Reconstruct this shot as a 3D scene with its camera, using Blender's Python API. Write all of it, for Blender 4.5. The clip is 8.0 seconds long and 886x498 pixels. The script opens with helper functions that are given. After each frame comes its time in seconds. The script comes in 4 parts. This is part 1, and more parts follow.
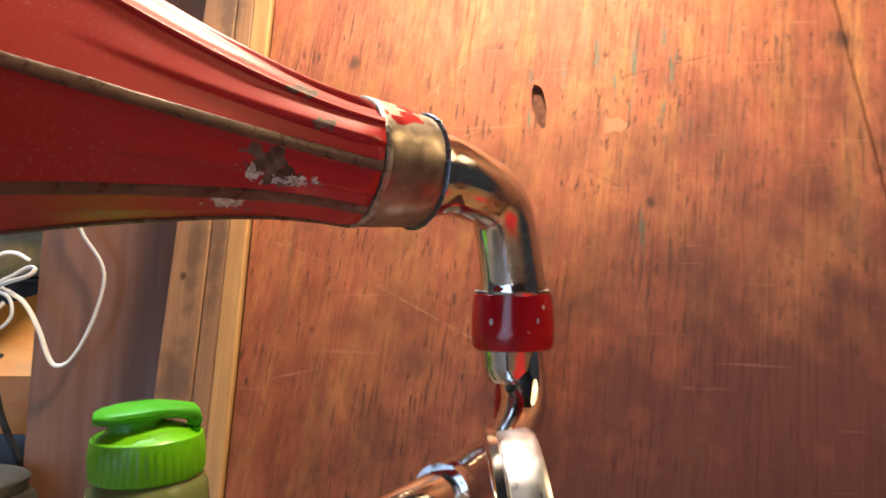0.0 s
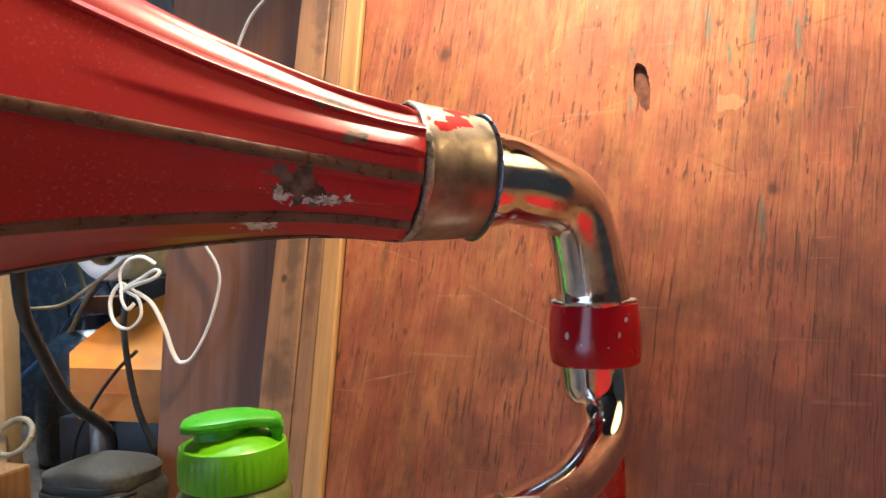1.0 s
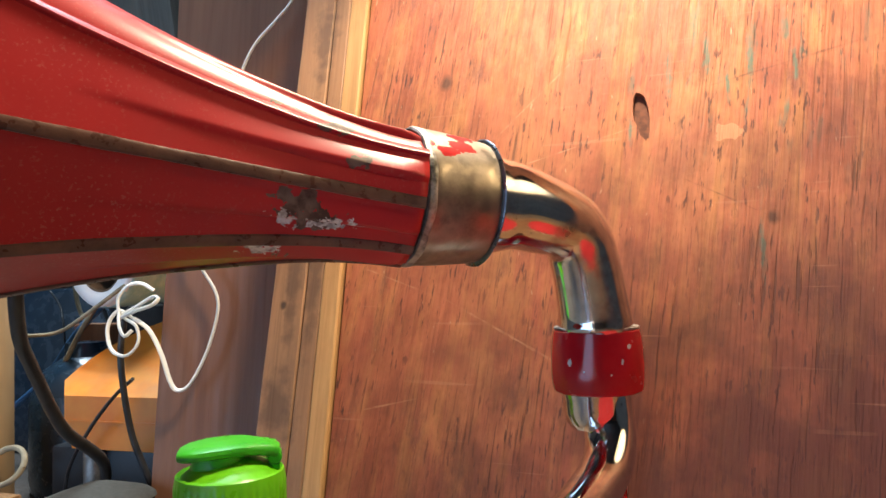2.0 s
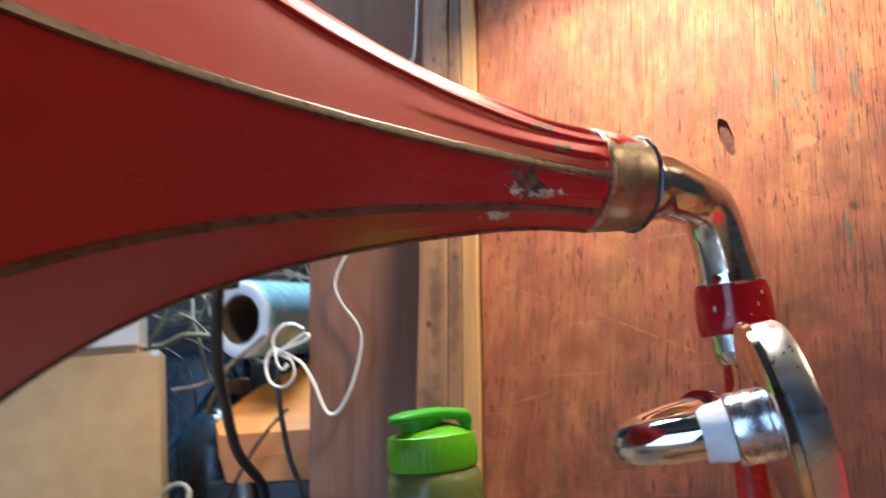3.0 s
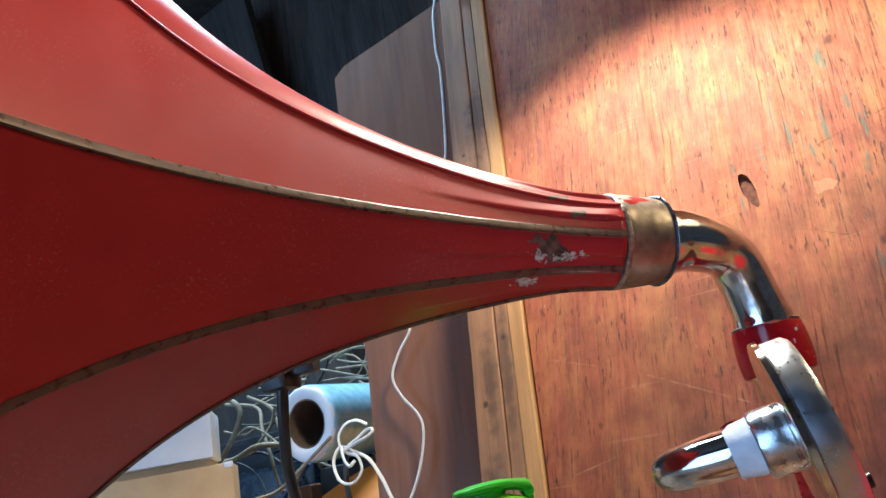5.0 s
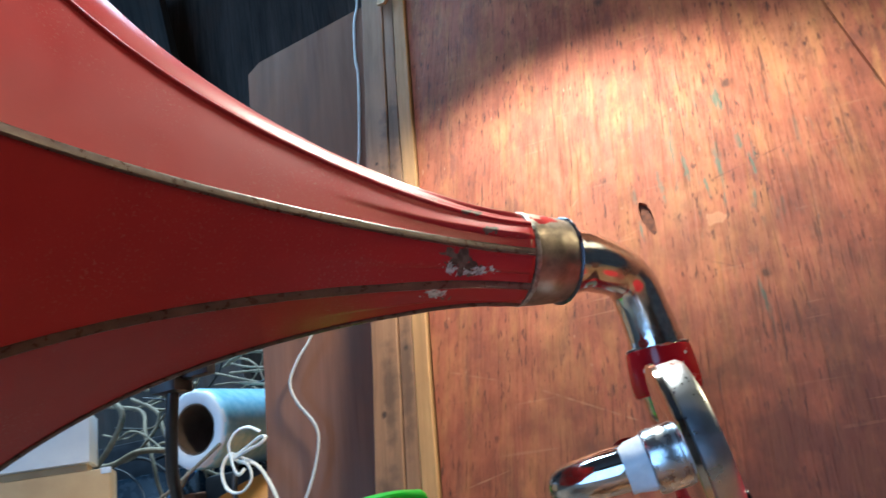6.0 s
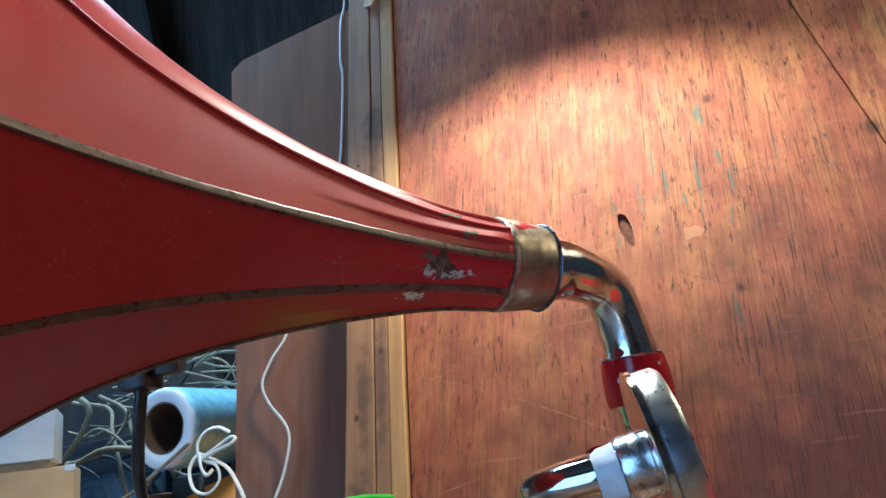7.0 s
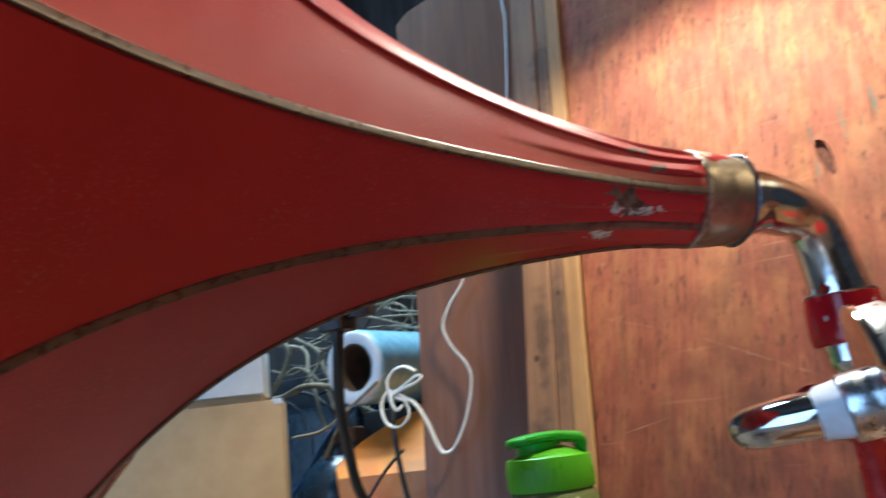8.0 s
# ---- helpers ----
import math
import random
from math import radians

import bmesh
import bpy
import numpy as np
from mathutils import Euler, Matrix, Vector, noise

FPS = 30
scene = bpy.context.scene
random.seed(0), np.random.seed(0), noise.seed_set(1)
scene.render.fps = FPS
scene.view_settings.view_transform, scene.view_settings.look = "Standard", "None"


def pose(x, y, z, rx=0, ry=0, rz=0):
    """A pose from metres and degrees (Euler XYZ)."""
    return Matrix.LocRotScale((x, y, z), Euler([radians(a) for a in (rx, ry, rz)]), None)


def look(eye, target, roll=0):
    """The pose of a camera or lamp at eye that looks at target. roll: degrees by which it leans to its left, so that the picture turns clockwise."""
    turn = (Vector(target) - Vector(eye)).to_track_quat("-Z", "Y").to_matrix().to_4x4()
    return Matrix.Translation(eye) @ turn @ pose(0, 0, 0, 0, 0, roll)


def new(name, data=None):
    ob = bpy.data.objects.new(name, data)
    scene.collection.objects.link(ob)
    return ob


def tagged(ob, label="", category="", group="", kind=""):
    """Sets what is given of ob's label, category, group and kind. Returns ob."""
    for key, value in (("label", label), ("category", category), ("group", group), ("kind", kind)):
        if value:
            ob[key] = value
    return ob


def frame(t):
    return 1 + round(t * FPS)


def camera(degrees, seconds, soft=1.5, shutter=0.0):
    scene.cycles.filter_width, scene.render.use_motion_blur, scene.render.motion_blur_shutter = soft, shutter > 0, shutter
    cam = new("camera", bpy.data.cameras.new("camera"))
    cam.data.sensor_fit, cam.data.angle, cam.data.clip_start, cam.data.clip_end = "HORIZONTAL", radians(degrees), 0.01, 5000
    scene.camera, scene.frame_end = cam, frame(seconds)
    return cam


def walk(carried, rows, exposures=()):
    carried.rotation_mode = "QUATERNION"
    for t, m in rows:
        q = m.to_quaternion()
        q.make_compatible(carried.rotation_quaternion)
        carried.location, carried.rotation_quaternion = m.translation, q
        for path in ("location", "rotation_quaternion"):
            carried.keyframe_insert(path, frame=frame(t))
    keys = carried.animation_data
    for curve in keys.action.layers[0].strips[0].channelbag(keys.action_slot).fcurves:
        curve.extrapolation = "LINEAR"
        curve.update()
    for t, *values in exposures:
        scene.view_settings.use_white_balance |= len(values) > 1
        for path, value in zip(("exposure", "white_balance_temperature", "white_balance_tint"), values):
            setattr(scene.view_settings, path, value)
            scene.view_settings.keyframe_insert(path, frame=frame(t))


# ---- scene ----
cam = camera(64.8, 8.0, shutter=0.4)
PATH = [
    (0, (0.058, 0.021, 1.2), (-0.152, 2.009, 1.257), -0.6),
    (0.2, (0.071, 0.045, 1.213), (-0.239, 2.021, 1.248), -1.0),
    (0.5, (0.097, 0.06, 1.223), (-0.347, 2.01, 1.231), -2.0),
    (0.8, (0.095, 0.062, 1.214), (-0.485, 1.978, 1.232), -2.1),
    (1, (0.097, 0.057, 1.217), (-0.517, 1.96, 1.222), -1.9),
    (1.2, (0.106, 0.053, 1.213), (-0.509, 1.956, 1.245), -3.1),
    (2.3, (0.091, 0.058, 1.215), (-0.51, 1.963, 1.326), -1.3),
    (2.5, (0.089, 0.031, 1.206), (-0.472, 1.946, 1.348), -3.4),
    (2.7, (0.070, 0.004, 1.183), (-0.532, 1.902, 1.366), -4.2),
    (3, (0.039, -0.073, 1.142), (-0.645, 1.774, 1.49), -5.5),
    (3.2, (0.046, -0.104, 1.121), (-0.612, 1.718, 1.619), -8.0),
    (3.5, (0.048, -0.102, 1.117), (-0.599, 1.716, 1.643), -8.4),
    (4, (0.053, -0.105, 1.12), (-0.659, 1.661, 1.731), -10.2),
    (4.2, (0.061, -0.099, 1.112), (-0.668, 1.646, 1.764), -10.8),
    (5.5, (0.061, -0.1, 1.118), (-0.711, 1.637, 1.738), -11.1),
    (5.6, (0.062, -0.099, 1.117), (-0.586, 1.692, 1.726), -11.1),
    (5.8, (0.059, -0.100, 1.119), (-0.528, 1.713, 1.727), -10.1),
    (6, (0.056, -0.101, 1.117), (-0.45, 1.732, 1.736), -10.2),
    (6.5, (0.057, -0.1, 1.116), (-0.38, 1.744, 1.755), -9.5),
    (7, (0.055, -0.098, 1.115), (-0.39, 1.748, 1.744), -8.8),
    (7.5, (0.052, -0.1, 1.114), (-0.466, 1.735, 1.719), -8.3),
    (7.8, (0.045, -0.101, 1.112), (-0.704, 1.664, 1.682), -7.6),
    (8, (0.04, -0.107, 1.113), (-0.854, 1.598, 1.655), -6.9),
]
walk(cam, [(t, look(eye, target, roll)) for t, eye, target, roll in PATH],
     [(0, 0.42, 7750, 12), (1.2, 0.44, 7450, 11), (2.5, 0.48, 6750, 5), (3.5, 0.52, 6400, 6), (5.5, 0.38, 5800, 2), (6.2, 0.3, 5500, -3), (7, 0.2, 5350, -5), (7.6, 0.13, 5500, -3), (8, 0.27, 5900, 0)])


# ---- light ----
world = bpy.data.worlds.new("world")
scene.world = world
world.use_nodes = True
world.node_tree.nodes["Background"].inputs[0].default_value = (0.62, 0.72, 1.0, 1)
world.node_tree.nodes["Background"].inputs[1].default_value = 0.16


def lamp(name, kind, m, energy, color, **settings):
    data = bpy.data.lights.new(name, kind)
    data.energy, data.color = energy, color
    for key, value in settings.items():
        if key == "spot_size":
            data.spot_size = value
        elif key == "spot_blend":
            data.spot_blend = value
        elif key == "soft":
            data.shadow_soft_size = value
        elif key == "size":
            data.shape, data.size, data.size_y = "RECTANGLE", value[0], value[1]
        elif key == "spread":
            data.spread = value
    ob = new(name, data)
    ob.matrix_world = m
    return ob


# the shaded work lamp above the horn
lamp("work_lamp", "SPOT", look((0.05, 0.485, 1.722), (0.05, 0.505, 1.0)), 18.5, (1.0, 0.85, 0.68), spot_size=radians(125), spot_blend=0.25, soft=0.06)
# the room's warm lamp, off to the right
lamp("room_lamp", "POINT", pose(0.86, 0.42, 1.82), 5.2, (1.0, 0.74, 0.4), soft=0.06)
# daylight from the wide window behind the camera
lamp("window_light", "AREA", look((-0.75, -2.1, 1.35), (-0.3, 0.6, 1.3)), 78, (0.36, 0.6, 1.0), size=(3.9, 2.1))


# a skylight over the clutter
lamp("skylight", "AREA", look((-0.85, 0.95, 2.88), (-0.8, 0.82, 1.0)), 14, (0.62, 0.8, 1.0), size=(0.8, 0.5), spread=radians(85))


# ---- materials ----
def material(name, color=(0.5, 0.5, 0.5), rough=0.5, metal=0.0, coat=0.0):
    mat = bpy.data.materials.new(name)
    mat.use_nodes = True
    b = mat.node_tree.nodes["Principled BSDF"]
    b.inputs["Base Color"].default_value = (*color, 1)
    b.inputs["Roughness"].default_value = rough
    b.inputs["Metallic"].default_value = metal
    b.inputs["Coat Weight"].default_value = coat
    return mat


class Nodes:
    """A short hand for the node tree of one material."""

    def __init__(self, mat):
        self.mat, self.tree = mat, mat.node_tree
        self.bsdf = self.tree.nodes["Principled BSDF"]
        self.co = self.tree.nodes.new("ShaderNodeTexCoord").outputs["Object"]

    def put(self, value, socket):
        if isinstance(value, bpy.types.NodeSocket):
            self.tree.links.new(value, socket)
        else:
            socket.default_value = value

    def mapped(self, scale=(1, 1, 1), turn=(0, 0, 0), shift=(0, 0, 0), co=None):
        n = self.tree.nodes.new("ShaderNodeMapping")
        self.put(co or self.co, n.inputs[0])
        n.inputs["Scale"].default_value, n.inputs["Rotation"].default_value, n.inputs["Location"].default_value = scale, turn, shift
        return n.outputs[0]

    def noise(self, co, scale, detail=4.0, rough=0.55, distort=0.0):
        n = self.tree.nodes.new("ShaderNodeTexNoise")
        self.put(co, n.inputs["Vector"])
        n.inputs["Scale"].default_value, n.inputs["Detail"].default_value = scale, detail
        n.inputs["Roughness"].default_value, n.inputs["Distortion"].default_value = rough, distort
        return n.outputs["Fac"]

    def ramp(self, fac, *stops):
        n = self.tree.nodes.new("ShaderNodeValToRGB")
        self.put(fac, n.inputs[0])
        els = n.color_ramp.elements
        while len(els) < len(stops):
            els.new(0.5)
        for e, (at, c) in zip(els, stops):
            e.position = at
            e.color = (c, c, c, 1) if isinstance(c, (int, float)) else (*c, 1)
        return n.outputs[0]

    def mix(self, fac, a, b, how="MIX"):
        n = self.tree.nodes.new("ShaderNodeMix")
        n.data_type, n.blend_type = "RGBA", how
        self.put(fac, n.inputs[0])
        self.put((*a, 1) if isinstance(a, tuple) else a, n.inputs[6])
        self.put((*b, 1) if isinstance(b, tuple) else b, n.inputs[7])
        return n.outputs[2]

    def math(self, how, a, b=0.0):
        n = self.tree.nodes.new("ShaderNodeMath")
        n.operation = how
        self.put(a, n.inputs[0])
        self.put(b, n.inputs[1])
        return n.outputs[0]

    def spot(self, place, size, ragged=0.35, co=None, scale=300.0):
        """1 inside a ragged spot of that size (three half axes) round place, 0 outside."""
        m = self.mapped((1 / size[0], 1 / size[1], 1 / size[2]), shift=(-place[0] / size[0], -place[1] / size[1], -place[2] / size[2]), co=co)
        n = self.tree.nodes.new("ShaderNodeVectorMath")
        n.operation = "LENGTH"
        self.put(m, n.inputs[0])
        off = self.math("MULTIPLY", self.math("SUBTRACT", self.noise(co or self.co, scale, 3.0), 0.5), ragged * 4)
        return self.math("LESS_THAN", self.math("ADD", n.outputs["Value"], off), 1.0)

    def soft_spot(self, place, size, amount=1.0, ragged=0.3, scale=60.0):
        """Like spot, but with a soft edge."""
        m = self.mapped((1 / size[0], 1 / size[1], 1 / size[2]), shift=(-place[0] / size[0], -place[1] / size[1], -place[2] / size[2]))
        n = self.tree.nodes.new("ShaderNodeVectorMath")
        n.operation = "LENGTH"
        self.put(m, n.inputs[0])
        off = self.math("MULTIPLY", self.math("SUBTRACT", self.noise(self.co, scale, 4.0), 0.5), ragged * 4)
        return self.ramp(self.math("ADD", n.outputs["Value"], off), (0.35, amount), (1.0, 0.0))

    def scratch(self, a, b, wide):
        """1 along a thin line in the x-z plane from a to b."""
        mid, angle = ((a[0] + b[0]) / 2, (a[1] + b[1]) / 2), math.atan2(b[1] - a[1], b[0] - a[0])
        half = math.hypot(b[0] - a[0], b[1] - a[1]) / 2
        co = self.mapped(turn=(0, angle, 0), co=self.mapped(shift=(-mid[0], 0, -mid[1])))
        n = self.tree.nodes.new("ShaderNodeVectorMath")
        n.operation = "LENGTH"
        self.put(self.mapped((1 / half, 0, 1 / wide), co=co), n.inputs[0])
        off = self.math("MULTIPLY", self.math("SUBTRACT", self.noise(self.co, 90.0, 3.0), 0.5), 2.2)
        return self.ramp(self.math("ADD", n.outputs["Value"], off), (0.4, 1.0), (1.0, 0.0))

    def bump(self, height, strength=0.3, distance=0.001):
        n = self.tree.nodes.new("ShaderNodeBump")
        self.put(height, n.inputs["Height"])
        n.inputs["Strength"].default_value, n.inputs["Distance"].default_value = strength, distance
        self.put(n.outputs[0], self.bsdf.inputs["Normal"])

    def set(self, **sockets):
        for key, value in sockets.items():
            self.put(value, self.bsdf.inputs[{"color": "Base Color", "rough": "Roughness", "metal": "Metallic", "spec": "Specular IOR Level"}[key]])


def wood(name, light, mid, dark, grain=(90, 90, 2.2), turn=(0, 0, 0), rough=0.55, relief=0.35, blotch=(0.1, 0.05, 0.03), blotch_amount=0.45, streaks=0.75):
    """Sawn or worn wood; the grain runs along the local z."""
    mat = material(name, mid, rough)
    n = Nodes(mat)
    co = n.mapped(turn=turn)
    fine = n.noise(n.mapped(grain, co=co), 2.6, 6.0, 0.65, 0.6)
    broad = n.noise(n.mapped((11, 11, 1.1), co=co), 1.6, 5.0, 0.6, 0.8)
    pores = n.noise(n.mapped((260, 260, 9), co=co), 2.0, 3.0, 0.7)
    base = n.ramp(broad, (0.28, dark), (0.5, mid), (0.72, light))
    streak = n.ramp(fine, (0.3, 0.35), (0.52, 0.95), (0.7, 1.25))
    c = n.mix(streaks, base, streak, "MULTIPLY")
    c = n.mix(n.ramp(pores, (0.30, 0.75), (0.40, 0.0)), c, dark)
    stain = n.ramp(n.noise(n.mapped((5, 5, 3), co=co), 1.7, 6.0, 0.65), (0.5, 0.0), (0.68, blotch_amount))
    c = n.mix(stain, c, blotch)
    n.set(color=c, rough=n.ramp(fine, (0.3, rough + 0.15), (0.7, rough - 0.12)))
    n.bump(n.math("ADD", fine, n.math("MULTIPLY", pores, 0.6)), relief, 0.0012)
    return mat, n, c


def ply_material(name, tone, raw):
    """Plywood under a worn salmon-red stain: bare yellow wood, dark dashes, purple-grey smears, scratches."""
    mat = material(name, (0.4, 0.13, 0.07), 0.5)
    n = Nodes(mat)
    lean = n.mapped(turn=(0, radians(-6.5), 0))
    fine = n.noise(n.mapped((75, 75, 3.2), co=lean), 2.4, 6.0, 0.68, 0.8)
    pores = n.noise(n.mapped((240, 240, 10), co=lean), 2.0, 3.0, 0.7)
    broad = n.noise(n.mapped((7, 7, 3.2), co=lean), 1.5, 6.0, 0.66, 0.6)
    c = n.ramp(broad, (0.28, (0.23 * tone, 0.074 * tone, 0.046 * tone)), (0.43, (0.335 * tone, 0.098 * tone, 0.055 * tone)), (0.56, (0.40 * tone, 0.13 * tone, 0.068 * tone)), (0.7, (0.455 * tone, 0.185 * tone, 0.085 * tone)))
    bare = n.ramp(n.noise(n.mapped((22, 22, 4.5), co=lean), 1.6, 6.0, 0.7), (0.48, 0.0), (0.66, raw))
    c = n.mix(bare, c, (0.54 * tone, 0.255 * tone, 0.09 * tone))
    patch = n.ramp(n.noise(n.mapped((16, 16, 11), co=lean, shift=(7, 2, 5)), 1.7, 6.0, 0.72), (0.40, 0.78), (0.5, 1.0), (0.62, 1.12))
    c = n.mix(0.8, c, patch, "MULTIPLY")
    c = n.mix(0.5, c, n.ramp(fine, (0.3, 0.5), (0.5, 0.97), (0.7, 1.2)), "MULTIPLY")
    c = n.mix(n.ramp(pores, (0.32, 0.6), (0.42, 0.0)), c, (0.11, 0.045, 0.028))
    smear = n.ramp(n.noise(n.mapped((24, 24, 8), co=lean, shift=(3, 1, 2)), 1.6, 6.0, 0.72), (0.55, 0.0), (0.72, 0.6))
    c = n.mix(smear, c, (0.095, 0.048, 0.042))
    dash = n.ramp(n.noise(n.mapped((150, 150, 26), co=lean), 1.7, 3.0, 0.6), (0.585, 0.0), (0.645, 0.82))
    c = n.mix(n.math("MULTIPLY", dash, n.ramp(n.noise(n.co, 9.0, 2.0), (0.38, 0.15), (0.55, 1.0))), c, (0.055, 0.024, 0.022))
    groove = n.ramp(n.noise(n.mapped((200, 200, 9), co=lean), 1.5, 3.0, 0.6, 0.4), (0.585, 0.0), (0.64, 0.8))
    groove = n.math("MULTIPLY", groove, n.ramp(n.noise(n.mapped((5, 5, 3), shift=(2, 3, 4)), 1.6, 3.0), (0.46, 0.0), (0.58, 1.0)))
    c = n.mix(groove, c, (0.10, 0.042, 0.026))
    where = n.math("MULTIPLY", n.soft_spot((0.35, 0, 0.13), (0.13, 1, 0.17), 1.0, 0.2, 25), n.ramp(n.noise(n.mapped((55, 55, 10), co=lean), 2.0, 3.0), (0.58, 0.0), (0.68, 0.75)))
    c = n.mix(where, c, (0.06, 0.15, 0.115))
    for x, z, w, h in ((0.289, 0.097, 0.0035, 0.03), (0.320, 0.112, 0.003, 0.026), (0.3535, 0.107, 0.0032, 0.024), (0.335, 0.076, 0.002, 0.016), (0.257, 0.045, 0.0025, 0.014), (0.354, -0.062, 0.003, 0.032), (0.386, 0.09, 0.0025, 0.02), (0.311, 0.14, 0.003, 0.022)):
        c = n.mix(n.math("MULTIPLY", n.soft_spot((x, 0, z), (w, 1, h), 0.75, 0.5, 130), n.ramp(pores, (0.4, 0.3), (0.55, 1.0))), c, (0.06, 0.17, 0.13))
    pale = n.ramp(n.noise(n.mapped((150, 150, 40)), 1.5, 2.0), (0.70, 0.0), (0.74, 0.45))
    c = n.mix(pale, c, (0.62, 0.4, 0.25))
    # purple-brown tone at the lower right, deepened in place of the lamp's fall-off
    c = n.mix(n.soft_spot((0.5, 0, -0.30), (0.52, 1, 0.38), 0.86, 0.35, 18), c, (0.088, 0.03, 0.026))
    c = n.mix(n.math("MULTIPLY", n.spot((0.333, 0, 0.037), (0.0115, 1, 0.007), 0.55, scale=120), 0.6), c, (0.56, 0.28, 0.15))
    for a, b, wide in (((0.010, -0.066), (0.10, -0.10), 0.0011), ((0.09, -0.094), (0.235, -0.172), 0.0012), ((0.012, -0.20), (0.085, -0.183), 0.0009), ((0.12, 0.03), (0.22, 0.13), 0.001), ((0.11, 0.005), (0.3, 0.06), 0.0008)):
        c = n.mix(n.math("MULTIPLY", n.scratch(a, b, wide), n.ramp(n.noise(n.co, 70.0, 3.0), (0.4, 0.05), (0.6, 0.4))), c, (0.6, 0.34, 0.2))
    for a, b, wide in (((0.29, 0.004), (0.362, -0.036), 0.0012), ((0.30, 0.075), (0.47, 0.115), 0.0012), ((0.05, 0.33), (0.045, 0.1), 0.0012), ((0.2, -0.2), (0.197, -0.32), 0.0012)):
        c = n.mix(n.math("MULTIPLY", n.scratch(a, b, wide), n.ramp(n.noise(n.co, 70.0, 3.0), (0.4, 0.1), (0.6, 0.5))), c, (0.09, 0.04, 0.03))
    for turn, shift in ((18, 1.0), (-27, 4.0), (62, 9.0)):
        line = n.noise(n.mapped((7.0, 1, 230), turn=(0, radians(turn), 0), shift=(shift, 0, shift)), 1.0, 1.0, 0.4)
        gate = n.ramp(n.noise(n.mapped((9, 9, 9), shift=(shift, 2, 0)), 1.5, 3.0), (0.52, 0.0), (0.62, 0.2))
        c = n.mix(n.math("MULTIPLY", n.ramp(line, (0.70, 0.0), (0.73, 1.0)), gate), c, (0.56, 0.3, 0.18))
    for x, z, r in ((0.363, -0.037, 0.0055), (0.088, 0.109, 0.007), (0.277, 0.401, 0.008), (0.389, 0.207, 0.006), (0.534, 0.115, 0.009), (0.242, -0.228, 0.006), (0.236, -0.29, 0.008)):
        c = n.mix(n.soft_spot((x, 0, z), (r * 2.2, 1, r * 3.4), 0.4), c, (0.2, 0.07, 0.035))
        c = n.mix(n.soft_spot((x, 0, z), (r, 1, r * 1.4), 0.85), c, (0.07, 0.03, 0.02))
    n.set(color=c, rough=n.ramp(fine, (0.3, 0.72), (0.7, 0.5)), spec=0.35)
    n.bump(n.math("ADD", n.math("ADD", fine, n.math("MULTIPLY", n.math("ADD", smear, groove), -0.6)), n.math("MULTIPLY", pores, 0.5)), 0.7, 0.0016)
    return mat


def stained_timber():
    mat, n, c = wood("weathered_timber", (0.41, 0.225, 0.12), (0.34, 0.178, 0.093), (0.25, 0.138, 0.078), grain=(42, 42, 1.8), rough=0.65, relief=0.25, blotch=(0.15, 0.09, 0.06), blotch_amount=0.5, streaks=0.45)
    # dark stains; the one at z = 0.30 also paints in the upper shade
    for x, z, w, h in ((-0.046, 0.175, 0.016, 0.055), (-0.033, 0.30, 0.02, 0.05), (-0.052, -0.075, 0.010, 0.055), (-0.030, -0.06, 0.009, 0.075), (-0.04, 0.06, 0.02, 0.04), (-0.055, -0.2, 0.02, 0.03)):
        c = n.mix(n.soft_spot((x, 0, z), (w, 1, h * 1.3), 0.6, 0.5, 70), c, (0.085, 0.052, 0.038))
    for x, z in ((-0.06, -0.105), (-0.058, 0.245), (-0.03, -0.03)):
        c = n.mix(n.soft_spot((x, 0, z), (0.004, 1, 0.005), 0.9), c, (0.04, 0.025, 0.02))
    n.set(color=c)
    return mat


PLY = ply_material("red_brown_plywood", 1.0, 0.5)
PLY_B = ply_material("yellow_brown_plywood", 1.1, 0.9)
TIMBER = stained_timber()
STRIP = wood("pale_pine", (0.60, 0.36, 0.16), (0.53, 0.30, 0.125), (0.40, 0.21, 0.085), grain=(50, 50, 1.8), rough=0.6, relief=0.2, blotch=(0.25, 0.12, 0.06), blotch_amount=0.35, streaks=0.4)[0]
BOARD = wood("grey_brown_board", (0.28, 0.118, 0.058), (0.23, 0.093, 0.045), (0.16, 0.06, 0.032), grain=(40, 40, 1.6), rough=0.55, relief=0.15, blotch=(0.13, 0.075, 0.055), blotch_amount=0.4, streaks=0.15)[0]
CASEWOOD = wood("varnished_case_wood", (0.34, 0.18, 0.08), (0.27, 0.135, 0.058), (0.18, 0.085, 0.038), rough=0.35)[0]
BENCHWOOD = wood("worn_bench_wood", (0.29, 0.225, 0.165), (0.235, 0.18, 0.13), (0.15, 0.115, 0.085), rough=0.6)[0]
PALEWOOD = wood("pale_shed_wood", (0.42, 0.36, 0.29), (0.35, 0.29, 0.23), (0.23, 0.19, 0.15), rough=0.7)[0]
DARKWOOD = wood("dark_shed_wood", (0.11, 0.085, 0.07), (0.07, 0.055, 0.047), (0.035, 0.03, 0.026), rough=0.8)[0]


